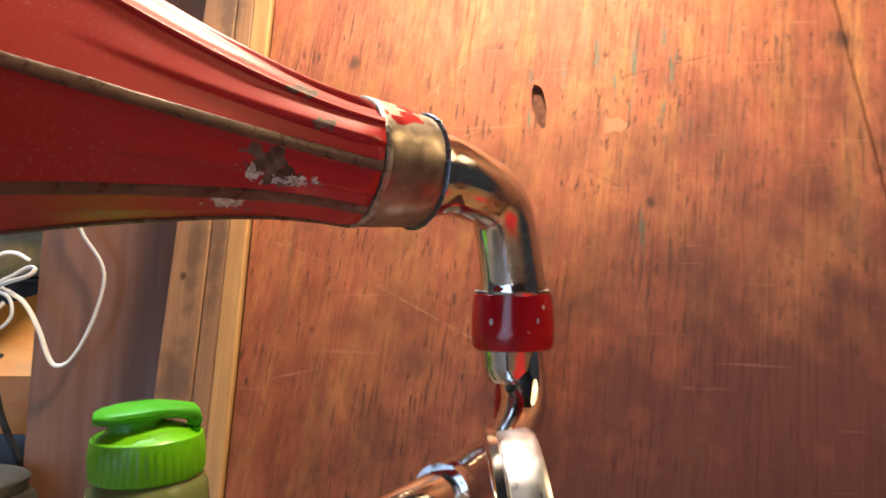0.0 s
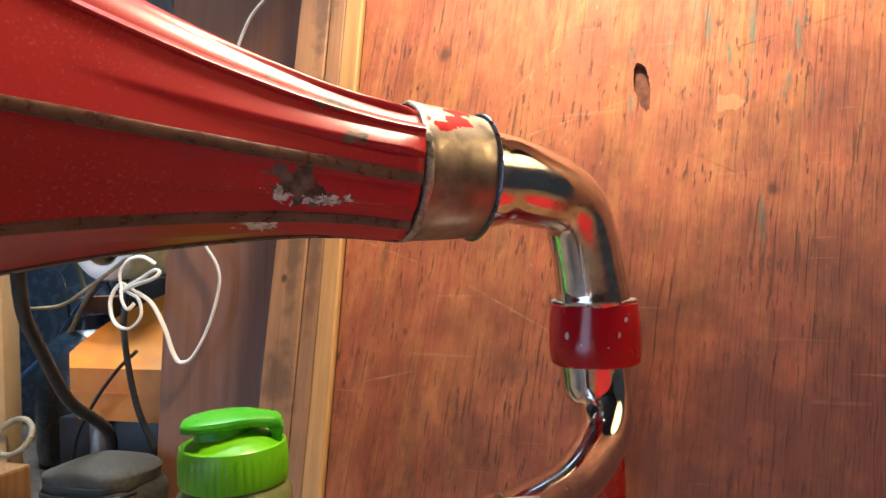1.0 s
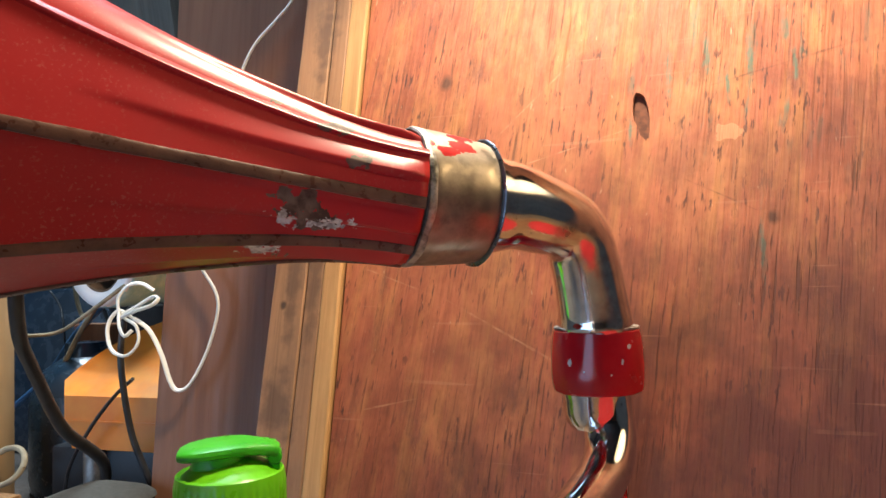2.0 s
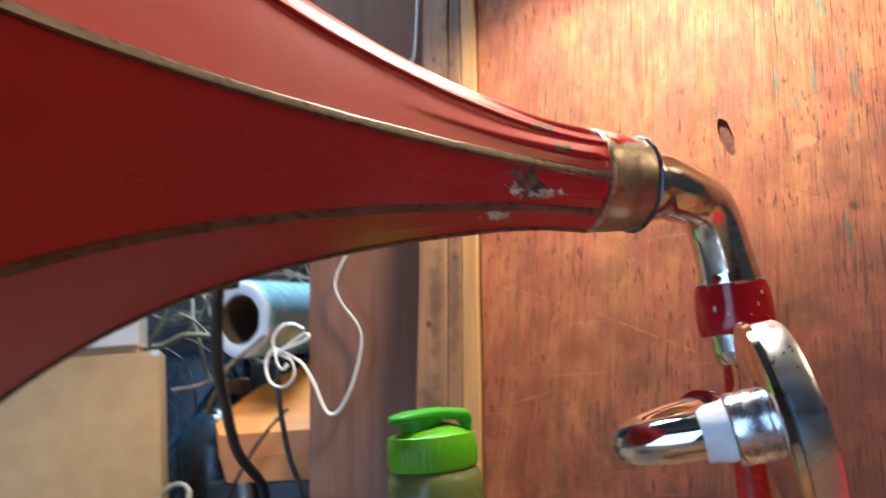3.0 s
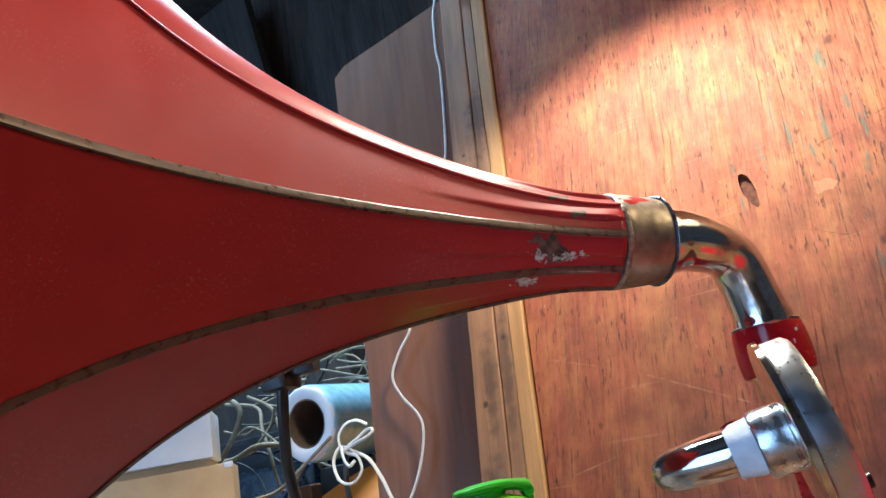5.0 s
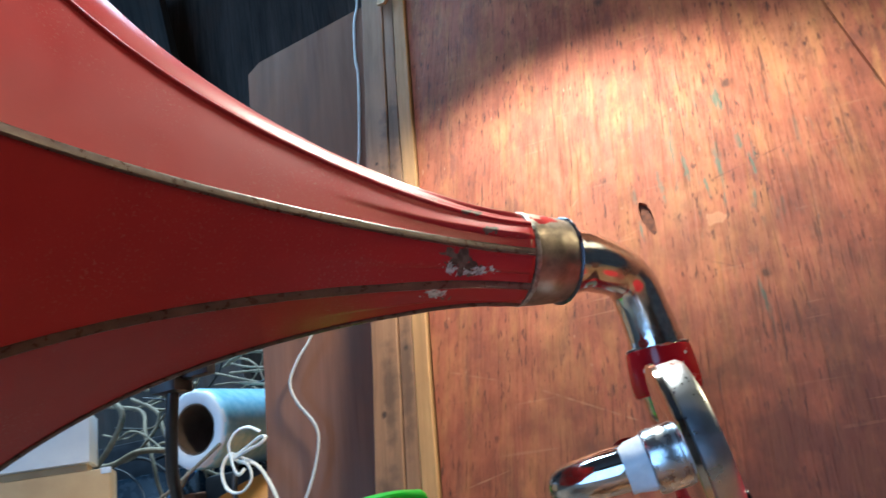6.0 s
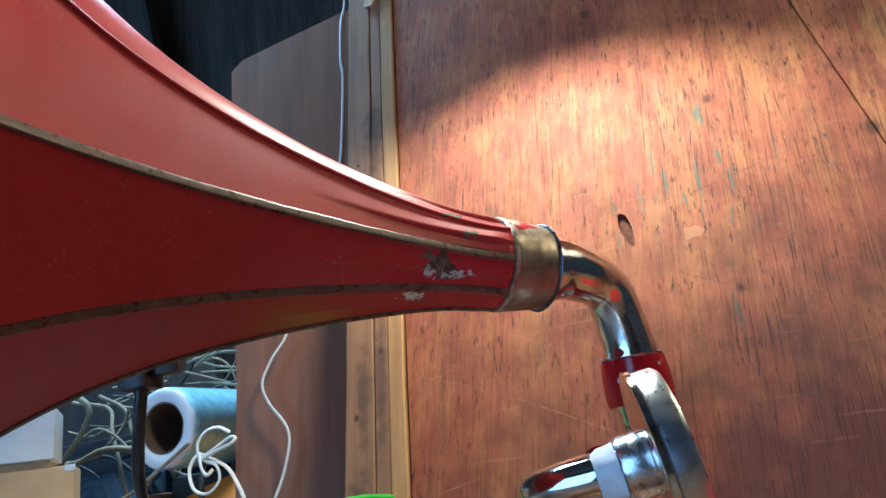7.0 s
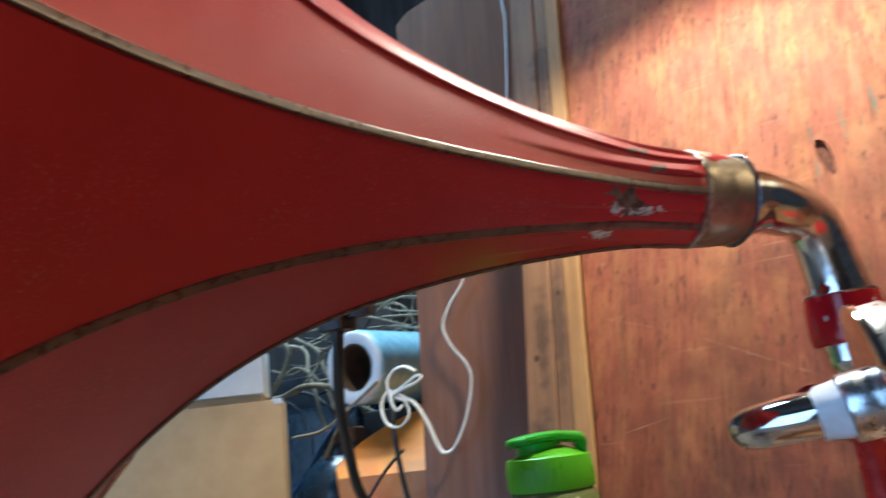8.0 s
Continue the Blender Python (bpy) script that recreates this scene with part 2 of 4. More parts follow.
def horn_paint():
    mat = material("worn_red_enamel", (0.3, 0.012, 0.014), 0.3)
    n = Nodes(mat)
    cloud = n.noise(n.co, 9.0, 5.0, 0.6)
    c = n.ramp(cloud, (0.3, (0.385, 0.019, 0.022)), (0.7, (0.49, 0.027, 0.03)))
    dust = n.ramp(n.noise(n.co, 650.0, 2.0, 0.5), (0.58, 0.0), (0.70, 0.3))
    c = n.mix(n.math("MULTIPLY", dust, n.ramp(n.noise(n.co, 16.0, 3.0), (0.45, 0.0), (0.65, 1.0))), c, (0.5, 0.2, 0.17))
    dark = pale = None
    for place, size in (((-0.0467, 0.3107, 1.2495), (0.010, 0.010, 0.0048)), ((-0.0432, 0.3133, 1.2419), (0.010, 0.010, 0.0034)), ((-0.0651, 0.3191, 1.2282), (0.004, 0.004, 0.0025)), ((-0.0368, 0.3289, 1.2819), (0.006, 0.006, 0.0024)), ((-0.0261, 0.3248, 1.2665), (0.006, 0.006, 0.0028)), ((-0.07, 0.33, 1.291), (0.013, 0.013, 0.0032))):
        s = n.spot(place, (size[0], size[1] * 1.6, size[2]), 0.8, scale=190)
        dark = s if dark is None else n.math("MAXIMUM", dark, s)
    for place, size in (((-0.0545, 0.3078, 1.2405), (0.0036, 0.0036, 0.0036)), ((-0.0409, 0.316, 1.2403), (0.0064, 0.0064, 0.0018)), ((-0.0317, 0.3252, 1.2384), (0.0032, 0.0032, 0.0026)), ((-0.0378, 0.3242, 1.2382), (0.0016, 0.0016, 0.0016)), ((-0.0687, 0.3135, 1.2301), (0.0055, 0.0055, 0.0016)), ((-0.0645, 0.297, 1.2415), (0.002, 0.002, 0.0011)), ((-0.122, 0.292, 1.2105), (0.0045, 0.0045, 0.0012)), ((-0.058, 0.329, 1.279), (0.003, 0.003, 0.001))):
        s = n.spot(place, (size[0] * 1.2, size[1] * 2.2, size[2] * 1.2), 0.75, scale=320)
        pale = s if pale is None else n.math("MAXIMUM", pale, s)
    bare = n.math("MAXIMUM", dark, pale)
    metal_tone = n.mix(pale, n.ramp(n.noise(n.co, 150.0, 3.0), (0.4, (0.075, 0.04, 0.03)), (0.62, (0.2, 0.13, 0.095))), n.ramp(n.noise(n.co, 300.0, 2.0), (0.4, (0.35, 0.31, 0.28)), (0.55, (0.72, 0.68, 0.63))))
    n.set(color=n.mix(bare, c, metal_tone), rough=n.mix(bare, n.ramp(n.noise(n.co, 45.0, 4.0), (0.3, 0.35), (0.7, 0.45)), (0.6, 0.6, 0.6)))
    n.bsdf.inputs["Specular IOR Level"].default_value = 0.12
    n.bsdf.inputs["Coat Weight"].default_value = 0.42
    n.bsdf.inputs["Coat Roughness"].default_value = 0.26
    n.bump(n.math("SUBTRACT", n.math("MULTIPLY", n.noise(n.co, 60.0, 3.0), 0.25), bare), 0.35, 0.0006)
    return mat


def worn_metal(name, clean, stain, rough=0.2, amount=0.5, scale=60.0):
    mat = material(name, clean, rough, 1.0)
    n = Nodes(mat)
    f = n.ramp(n.noise(n.co, scale, 5.0, 0.65), (0.45, 0.0), (0.66, amount))
    n.set(color=n.mix(f, clean, stain), rough=n.ramp(n.noise(n.co, scale * 2.3, 4.0), (0.3, rough * 0.75), (0.75, rough * 1.9)))
    n.bump(n.noise(n.co, scale * 3, 3.0), 0.06, 0.0005)
    return mat


def mottled(name, a, b, rough=0.6, scale=60.0, relief=0.2, metal=0.0, spread=(0.35, 0.65)):
    mat = material(name, a, rough, metal)
    n = Nodes(mat)
    n.set(color=n.ramp(n.noise(n.co, scale, 5.0, 0.6), (spread[0], a), (spread[1], b)), rough=n.ramp(n.noise(n.co, scale * 2, 3.0), (0.3, max(0.04, rough - 0.1)), (0.7, min(1, rough + 0.1))))
    n.bump(n.noise(n.co, scale * 4, 3.0), relief, 0.0006)
    return mat


HORN_RED = horn_paint()
GREYWALL = wood("grey_weathered_wood", (0.06, 0.055, 0.05), (0.045, 0.041, 0.037), (0.027, 0.024, 0.021), grain=(30, 30, 1.5), rough=0.8, streaks=0.4)[0]
ROT = mottled("decayed_brown_wood", (0.10, 0.04, 0.026), (0.22, 0.085, 0.05), 0.9, 140, 0.8)
SEAM = mottled("worn_brown_seam", (0.085, 0.034, 0.025), (0.165, 0.075, 0.048), 0.32, 90)
BRASS = worn_metal("tarnished_brass", (0.36, 0.305, 0.25), (0.14, 0.115, 0.095), 0.42, 0.75, 38)
# darker steel, with the shade on the cuff's edge put into its colour
EDGE = worn_metal("shaded_steel_edge", (0.16, 0.16, 0.18), (0.06, 0.06, 0.065), 0.25, 0.6, 90)
SOLDER = worn_metal("grey_solder", (0.5, 0.48, 0.45), (0.07, 0.065, 0.06), 0.5, 0.95, 75)


def old_nickel(name, seed, dull):
    """Nickel plate: mirror-bright where it is whole, clouded grey and brown where it has worn."""
    mat = material(name, (0.74, 0.72, 0.7), 0.12, 1.0)
    n = Nodes(mat)
    co = n.mapped(shift=(seed, seed * 2, 0))
    cloud = n.noise(co, 34.0, 6.0, 0.68)
    worn = n.ramp(cloud, (0.5 - dull, 0.0), (0.68 - dull, 1.0))
    c = n.mix(worn, n.ramp(n.noise(co, 90.0, 4.0), (0.3, (0.62, 0.6, 0.6)), (0.7, (0.8, 0.78, 0.75))), n.ramp(n.noise(co, 140.0, 5.0, 0.7), (0.35, (0.17, 0.15, 0.145)), (0.65, (0.44, 0.40, 0.36))))
    pits = n.ramp(n.noise(co, 420.0, 3.0, 0.6), (0.66, 0.0), (0.72, 0.7))
    n.set(color=n.mix(pits, c, (0.1, 0.085, 0.08)), rough=n.ramp(cloud, (0.42 - dull, 0.075), (0.6 - dull, 0.24), (0.75, 0.36)))
    n.bump(n.math("ADD", n.noise(co, 170.0, 3.0), n.math("MULTIPLY", pits, -1.0)), 0.05, 0.0005)
    return mat


CHROME = old_nickel("worn_nickel_plate", 1.7, -0.05)
CHROME_DIM = old_nickel("patchy_nickel", 4.2, -0.05)
BRUSHED = worn_metal("brushed_steel", (0.6, 0.64, 0.71), (0.38, 0.41, 0.46), 0.27, 0.4, 60)
STEEL = worn_metal("polished_steel", (0.7, 0.7, 0.72), (0.45, 0.45, 0.47), 0.22, 0.3, 80)
SLEEVE = mottled("glossy_red_lacquer", (0.36, 0.006, 0.012), (0.42, 0.01, 0.014), 0.21, 40, 0.03)


def chips(mat, spots, tone, scale=300):
    """Small chips of another tone on a finished material."""
    n = Nodes(mat)
    b = mat.node_tree.nodes["Principled BSDF"]
    link = b.inputs["Base Color"].links[0]
    all_spots = None
    for place, size in spots:
        f = n.spot(place, size, 0.5, scale=scale)
        all_spots = f if all_spots is None else n.math("MAXIMUM", all_spots, f)
    mixed = n.mix(all_spots, link.from_socket, tone)
    mat.node_tree.links.new(mixed, b.inputs["Base Color"])


chips(SLEEVE, [((0.042, 0.4465, 1.1675), (0.0011, 0.002, 0.0024)), ((0.0737, 0.452, 1.176), (0.001, 0.002, 0.0011)), ((0.0642, 0.4455, 1.1612), (0.0008, 0.002, 0.0009)), ((0.07, 0.449, 1.168), (0.0007, 0.002, 0.0016)), ((0.05, 0.4445, 1.163), (0.0006, 0.002, 0.0007)), ((0.061, 0.444, 1.1835), (0.004, 0.004, 0.0005))], (0.5, 0.46, 0.46))
chips(BRASS, [((0.0054, 0.3696, 1.2772), (0.008, 0.008, 0.0035)), ((0.0021, 0.3622, 1.2744), (0.006, 0.006, 0.0028)), ((-0.008, 0.358, 1.278), (0.005, 0.005, 0.002)), ((0.004, 0.378, 1.283), (0.008, 0.008, 0.003))], (0.35, 0.015, 0.016), 180)

BRACKET = mottled("red_painted_casting", (0.34, 0.01, 0.012), (0.42, 0.016, 0.015), 0.28, 50)
FELT = mottled("red_felt", (0.42, 0.012, 0.014), (0.5, 0.02, 0.02), 0.95, 300, 0.4)
TAPE = mottled("white_tape", (0.78, 0.78, 0.8), (0.66, 0.66, 0.7), 0.55, 120, 0.5)
BLACK = mottled("black_plastic", (0.012, 0.012, 0.014), (0.03, 0.03, 0.032), 0.4, 80)
GREEN = mottled("green_plastic", (0.03, 0.34, 0.015), (0.045, 0.41, 0.02), 0.34, 30, 0.05)
# green lifted towards yellow to hold the lamp's light on the cap
GREEN_B = mottled("lamplit_green_plastic", (0.12, 0.52, 0.012), (0.15, 0.58, 0.016), 0.36, 30, 0.05)
BOTTLE = mottled("cloudy_green_plastic", (0.13, 0.17, 0.055), (0.18, 0.22, 0.08), 0.2, 30, 0.05)
CORD = mottled("white_cord", (0.72, 0.70, 0.64), (0.8, 0.79, 0.75), 0.5, 90, 0.1)
TWINE = mottled("dusty_beige_cable", (0.19, 0.15, 0.095), (0.33, 0.27, 0.18), 0.7, 60)
BLUE = mottled("blue_cable", (0.02, 0.09, 0.22), (0.04, 0.14, 0.3), 0.45, 60)
CARD = mottled("tan_cardboard", (0.50, 0.32, 0.16), (0.57, 0.38, 0.2), 0.75, 25, 0.15)
WHITE = mottled("white_card", (0.8, 0.8, 0.8), (0.72, 0.72, 0.74), 0.5, 20, 0.05)
GREY = mottled("grey_cloth", (0.032, 0.03, 0.024), (0.06, 0.055, 0.046), 0.8, 200, 0.6)
DARK = mottled("dark_dusty_plastic", (0.01, 0.011, 0.014), (0.026, 0.028, 0.033), 0.45, 40)
NAVY = mottled("dark_blue_plastic", (0.008, 0.02, 0.036), (0.016, 0.034, 0.055), 0.25, 30)
GREYMETAL = worn_metal("dull_grey_metal", (0.34, 0.33, 0.32), (0.12, 0.12, 0.12), 0.4, 0.6, 50)
CORE = mottled("brown_card_tube", (0.11, 0.07, 0.045), (0.16, 0.105, 0.07), 0.8, 60)


def film_material():
    mat = material("stretch_film", (0.62, 0.74, 0.82), 0.16)
    n = Nodes(mat)
    n.set(color=n.ramp(n.noise(n.mapped((3, 40, 40)), 2.0, 4.0), (0.3, (0.28, 0.60, 0.76)), (0.7, (0.5, 0.8, 0.92))), rough=n.ramp(n.noise(n.co, 40.0), (0.3, 0.1), (0.7, 0.26)))
    n.bsdf.inputs["Coat Weight"].default_value = 0.6
    n.bump(n.noise(n.mapped((6, 90, 90)), 2.0, 3.0), 0.12, 0.001)
    return mat


FILM = film_material()


def orange_material():
    mat = material("dusty_orange_plastic", (0.72, 0.22, 0.02), 0.42)
    n = Nodes(mat)
    geo = n.tree.nodes.new("ShaderNodeNewGeometry")
    sep = n.tree.nodes.new("ShaderNodeSeparateXYZ")
    n.put(geo.outputs["Normal"], sep.inputs[0])
    top = n.ramp(sep.outputs[2], (0.6, 0.0), (0.9, 1.0))
    dust = n.math("MULTIPLY", top, n.ramp(n.noise(n.co, 22.0, 5.0, 0.65), (0.42, 0.0), (0.66, 0.3)))
    c = n.ramp(n.noise(n.co, 30.0, 3.0), (0.3, (0.66, 0.17, 0.012)), (0.7, (0.76, 0.25, 0.025)))
    n.set(color=n.mix(dust, c, (0.40, 0.25, 0.12)))
    return mat


ORANGE = orange_material()


# ---- building blocks ----
def mesh_of(name, bm, mat, smooth=True):
    bmesh.ops.recalc_face_normals(bm, faces=bm.faces)
    me = bpy.data.meshes.new(name)
    bm.to_mesh(me)
    bm.free()
    for m in mat if isinstance(mat, (list, tuple)) else (mat,):
        me.materials.append(m)
    if smooth:
        me.shade_smooth()
        me.set_sharp_from_angle(angle=radians(38))
    return me


HOME = {}


def part(name, bm, mat, parent, label="", smooth=True):
    """One mesh, built in world metres, under a thing or under a part."""
    ob = new(name, mesh_of(name, bm, mat, smooth))
    ob.parent = parent
    if parent.name in HOME:
        ob.matrix_parent_inverse = HOME[parent.name].inverted()
    return tagged(ob, label)


def thing(name, base, label, category, group="", kind=""):
    ob = new(name)
    ob.empty_display_size = 0.05
    ob.location = base
    HOME[ob.name] = Matrix.Translation(base)
    return tagged(ob, label, category, group, kind)


def solid(name, bm, mat, label, category, group="", kind="", m=None, smooth=True):
    ob = new(name, mesh_of(name, bm, mat, smooth))
    if m is not None:
        ob.matrix_world = m
    return tagged(ob, label, category, group, kind)


def block(lo, hi, bevel=0.0, m=None, segments=2):
    bm = bmesh.new()
    bmesh.ops.create_cube(bm, size=1)
    for v in bm.verts:
        v.co = Vector([(a + b) / 2 + c * (b - a) for a, b, c in zip(lo, hi, v.co)])
    if bevel:
        bmesh.ops.bevel(bm, geom=bm.edges[:], offset=bevel, segments=segments, affect="EDGES", profile=0.6)
    if m is not None:
        bm.transform(m)
    return bm


def smooth_path(points, steps=8):
    """A Catmull-Rom curve through points (3 to 5 numbers each)."""
    p = [np.array(q, float) for q in points]
    p = [2 * p[0] - p[1]] + p + [2 * p[-1] - p[-2]]
    out = []
    for a, b, c, d in zip(p, p[1:], p[2:], p[3:]):
        for i in range(steps):
            t = i / steps
            out.append(0.5 * (2 * b + (c - a) * t + (2 * a - 5 * b + 4 * c - d) * t * t + (3 * b - a - 3 * c + d) * t**3))
    out.append(p[-2])
    return out


def tube(points, sides=12, radius=None, closed_ends=True, steps=8, bm=None, flat=1.0):
    """A round tube along points; a fourth number is the radius there."""
    path = smooth_path(points, steps)
    bm = bm or bmesh.new()
    rings, side = [], None
    for i, q in enumerate(path):
        here = Vector(q[:3])
        ahead = Vector(path[min(i + 1, len(path) - 1)][:3]) - Vector(path[max(i - 1, 0)][:3])
        ahead.normalize()
        side = (side or ahead.orthogonal())
        side = (side - ahead * side.dot(ahead)).normalized()
        up = ahead.cross(side)
        r = radius if radius is not None else float(q[3])
        rings.append([bm.verts.new(here + r * (math.cos(a) * side + flat * math.sin(a) * up)) for a in [2 * math.pi * k / sides for k in range(sides)]])
    for a, b in zip(rings, rings[1:]):
        for k in range(sides):
            bm.faces.new((a[k], a[(k + 1) % sides], b[(k + 1) % sides], b[k]))
    if closed_ends:
        bm.faces.new(rings[0])
        bm.faces.new(rings[-1][::-1])
    return bm


def lathe(profile, m=None, sides=48, wobble=None):
    """A body turned about the local z from (radius, height) pairs; open where the radius is not 0 at the ends."""
    bm = bmesh.new()
    rings = []
    for r, h in profile:
        if r < 1e-6:
            rings.append([bm.verts.new((0, 0, h))])
        else:
            rings.append([bm.verts.new(((r + (wobble(a, h) if wobble else 0)) * math.cos(a), (r + (wobble(a, h) if wobble else 0)) * math.sin(a), h)) for a in [2 * math.pi * k / sides for k in range(sides)]])
    for a, b in zip(rings, rings[1:]):
        for k in range(sides):
            q = [a[k % len(a)], a[(k + 1) % len(a)], b[(k + 1) % len(b)], b[k % len(b)]]
            q = [v for i, v in enumerate(q) if v not in q[:i]]
            if len(q) > 2:
                bm.faces.new(q)
    if m is not None:
        bm.transform(m)
    return bm


def along(origin, direction, roll=0.0):
    """The pose whose z points along direction."""
    return Matrix.Translation(origin) @ Vector(direction).to_track_quat("Z", "Y").to_matrix().to_4x4() @ pose(0, 0, 0, 0, 0, roll)


# ---- the leaning plywood wall ----
# Its own axes: x to the right along the sheet, y into it, z up along the timber's edge.
WALL = Matrix(((0.9995, 0.0274, 0.0177, -0.1868), (-0.0307, 0.9744, 0.2228, 0.6635), (-0.0112, -0.2233, 0.9747, 1.2959), (0, 0, 0, 1)))
THICK = 0.015
SEAM_TOP, SEAM_LOW = (0.459, 0.78), (0.634, -0.72)


def sheet(outline, holes=(), thick=THICK):
    """A flat sheet in the x-z plane with holes through its face; its front lies at y = 0."""
    bm = bmesh.new()
    edges = []
    for loop in (outline, *holes):
        vs = [bm.verts.new((x, 0, z)) for x, z in loop]
        edges += [bm.edges.new((a, b)) for a, b in zip(vs, vs[1:] + vs[:1])]
    bmesh.ops.triangle_fill(bm, edges=edges, use_beauty=True)
    out = bmesh.ops.extrude_face_region(bm, geom=bm.faces[:])
    bmesh.ops.translate(bm, vec=(0, thick, 0), verts=[g for g in out["geom"] if isinstance(g, bmesh.types.BMVert)])
    return bm


rng = random.Random(4)
oval = []
for k in range(26):
    a = 2 * math.pi * k / 26
    wide = 0.006 if math.cos(a) > -0.2 else 0.0048
    oval.append((0.2665 + wide * math.sin(a) * (1 + 0.2 * rng.random()) + 0.003 * math.cos(a) * -1, 0.058 + 0.0215 * math.cos(a) * (1 + 0.12 * rng.random())))
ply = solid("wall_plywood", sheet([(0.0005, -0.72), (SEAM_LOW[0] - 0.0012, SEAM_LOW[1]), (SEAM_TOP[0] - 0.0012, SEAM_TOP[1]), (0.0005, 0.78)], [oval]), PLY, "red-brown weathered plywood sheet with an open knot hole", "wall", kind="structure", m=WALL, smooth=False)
part("hole_filler", block((0.25, 0.006, 0.03), (0.285, 0.0145, 0.09), 0.002), ROT, ply, "dark plug in the knot hole", smooth=False)
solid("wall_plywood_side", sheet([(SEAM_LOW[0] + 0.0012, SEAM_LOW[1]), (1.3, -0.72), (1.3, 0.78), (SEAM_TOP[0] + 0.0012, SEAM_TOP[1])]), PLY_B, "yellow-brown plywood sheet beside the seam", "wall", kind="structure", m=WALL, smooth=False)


def rough_plank(x0, x1, y0, y1, z0, z1, seed, wave=0.0012):
    """A sawn plank whose long edges wander a little."""
    bm = bmesh.new()
    r = random.Random(seed)
    rows, count = [], 40
    for i in range(count + 1):
        z = z0 + (z1 - z0) * i / count
        a, b = wave * noise.noise((seed, z * 7, 0)) + wave * 0.5 * (r.random() - 0.5), wave * noise.noise((seed + 9, z * 6, 0)) + wave * 0.5 * (r.random() - 0.5)
        c = 0.0015
        rows.append([bm.verts.new(p) for p in ((x0 + a, y1, z), (x0 + a, y0 + c, z), (x0 + a + c, y0, z), (x1 + b - c, y0, z), (x1 + b, y0 + c, z), (x1 + b, y1, z))])
    for a, b in zip(rows, rows[1:]):
        for k in range(6):
            bm.faces.new((a[k], a[(k + 1) % 6], b[(k + 1) % 6], b[k]))
    bm.faces.new(rows[0])
    bm.faces.new(rows[-1][::-1])
    return bm


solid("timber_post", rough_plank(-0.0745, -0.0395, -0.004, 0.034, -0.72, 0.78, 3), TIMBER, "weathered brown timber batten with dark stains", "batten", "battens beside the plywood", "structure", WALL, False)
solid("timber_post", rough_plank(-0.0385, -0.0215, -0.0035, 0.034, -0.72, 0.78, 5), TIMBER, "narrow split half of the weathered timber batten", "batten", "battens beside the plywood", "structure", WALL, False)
solid("timber_strip", rough_plank(-0.0212, -0.0022, -0.0045, 0.03, -0.72, 0.78, 8, 0.001), STRIP, "pale pine strip along the plywood's edge", "batten", "battens beside the plywood", "structure", WALL, False)

def splinter():
    bm = bmesh.new()
    front = [bm.verts.new(p) for p in ((-0.046, -0.008, 0.552), (-0.033, -0.01, 0.548), (-0.02, -0.009, 0.566), (-0.007, -0.008, 0.572), (-0.012, -0.007, 0.60), (-0.04, -0.007, 0.60))]
    back = [bm.verts.new((v.co.x, -0.0048, v.co.z)) for v in front]
    bm.faces.new(front)
    bm.faces.new(back[::-1])
    for k in range(6):
        bm.faces.new((front[k], front[(k + 1) % 6], back[(k + 1) % 6], back[k]))
    return bm


solid("wood_splinter", splinter(), STRIP, "torn pale splinter of wood on the timber", "splinter", m=WALL, smooth=False)

# ---- the upright board behind the timber ----
BOARD_M = Matrix.Translation((0, 0.72, 1.2)) @ pose(0, 0, 0, -7.4, 0, 0)


def cut_board():
    bm = sheet([(-0.446, -0.5), (-0.13, -0.5), (-0.13, 0.69), (-0.262, 0.668), (-0.452, 0.632), (-0.473, 0.614), (-0.452, 0.08)], thick=0.02)
    return bm


solid("wall_board", cut_board(), BOARD, "grey-brown upright board with a clipped top corner", "board", kind="structure", m=BOARD_M, smooth=False)

# ---- the shed round the place ----
solid("floor", block((-2.6, -2.2, -0.1), (2.2, 1.7, 0.0)), DARKWOOD, "dark worn wooden shed floor", "floor", kind="structure", smooth=False)
solid("ceiling", block((-2.6, -2.2, 2.9), (2.2, 1.7, 3.0)), DARKWOOD, "dark wooden shed ceiling", "ceiling", kind="structure", smooth=False)
solid("wall_north", block((-2.6, 1.6, 0), (2.2, 1.7, 2.9)), DARKWOOD, "dark shed wall behind the clutter", "wall", kind="structure", smooth=False)
# unseen side and back walls, added pale for bounced light and reflections
solid("wall_west", block((-2.7, -2.2, 0), (-2.6, 1.7, 2.9)), PALEWOOD, "unseen pale boarded side wall, added to bounce light", "wall", kind="structure", smooth=False)
solid("wall_east", block((2.2, -2.2, 0), (2.3, 1.7, 2.9)), PALEWOOD, "unseen pale boarded side wall, added to bounce light", "wall", kind="structure", smooth=False)
solid("wall_south", block((-2.6, -2.3, 0), (2.2, -2.2, 2.9)), PALEWOOD, "unseen pale boarded wall, added behind the camera to bounce light", "wall", kind="structure", smooth=False)

# ---- gramophone ----
gram = thing("gramophone", (0.1, 0.5, 0.9), "gramophone with a red fluted metal horn and nickel-plated tonearm", "gramophone")
H0 = Vector((-0.0165, 0.3758, 1.2507))
HD = Vector((math.cos(0.171) * math.cos(3.7346), math.cos(0.171) * math.sin(3.7346), math.sin(0.171)))
HU = Vector((0, 0, 1)).cross(HD).normalized()
HV = HD.cross(HU)
START = 0.0065
PHASE, PANELS, RIM = 1.6655, 8, 0.405


def horn_radius(s):
    s = max(s, 0.0)
    return 0.0321 - 0.0681 * s + 2.6534 * s**2 - 9.6685 * s**3 + 17.8711 * s**4


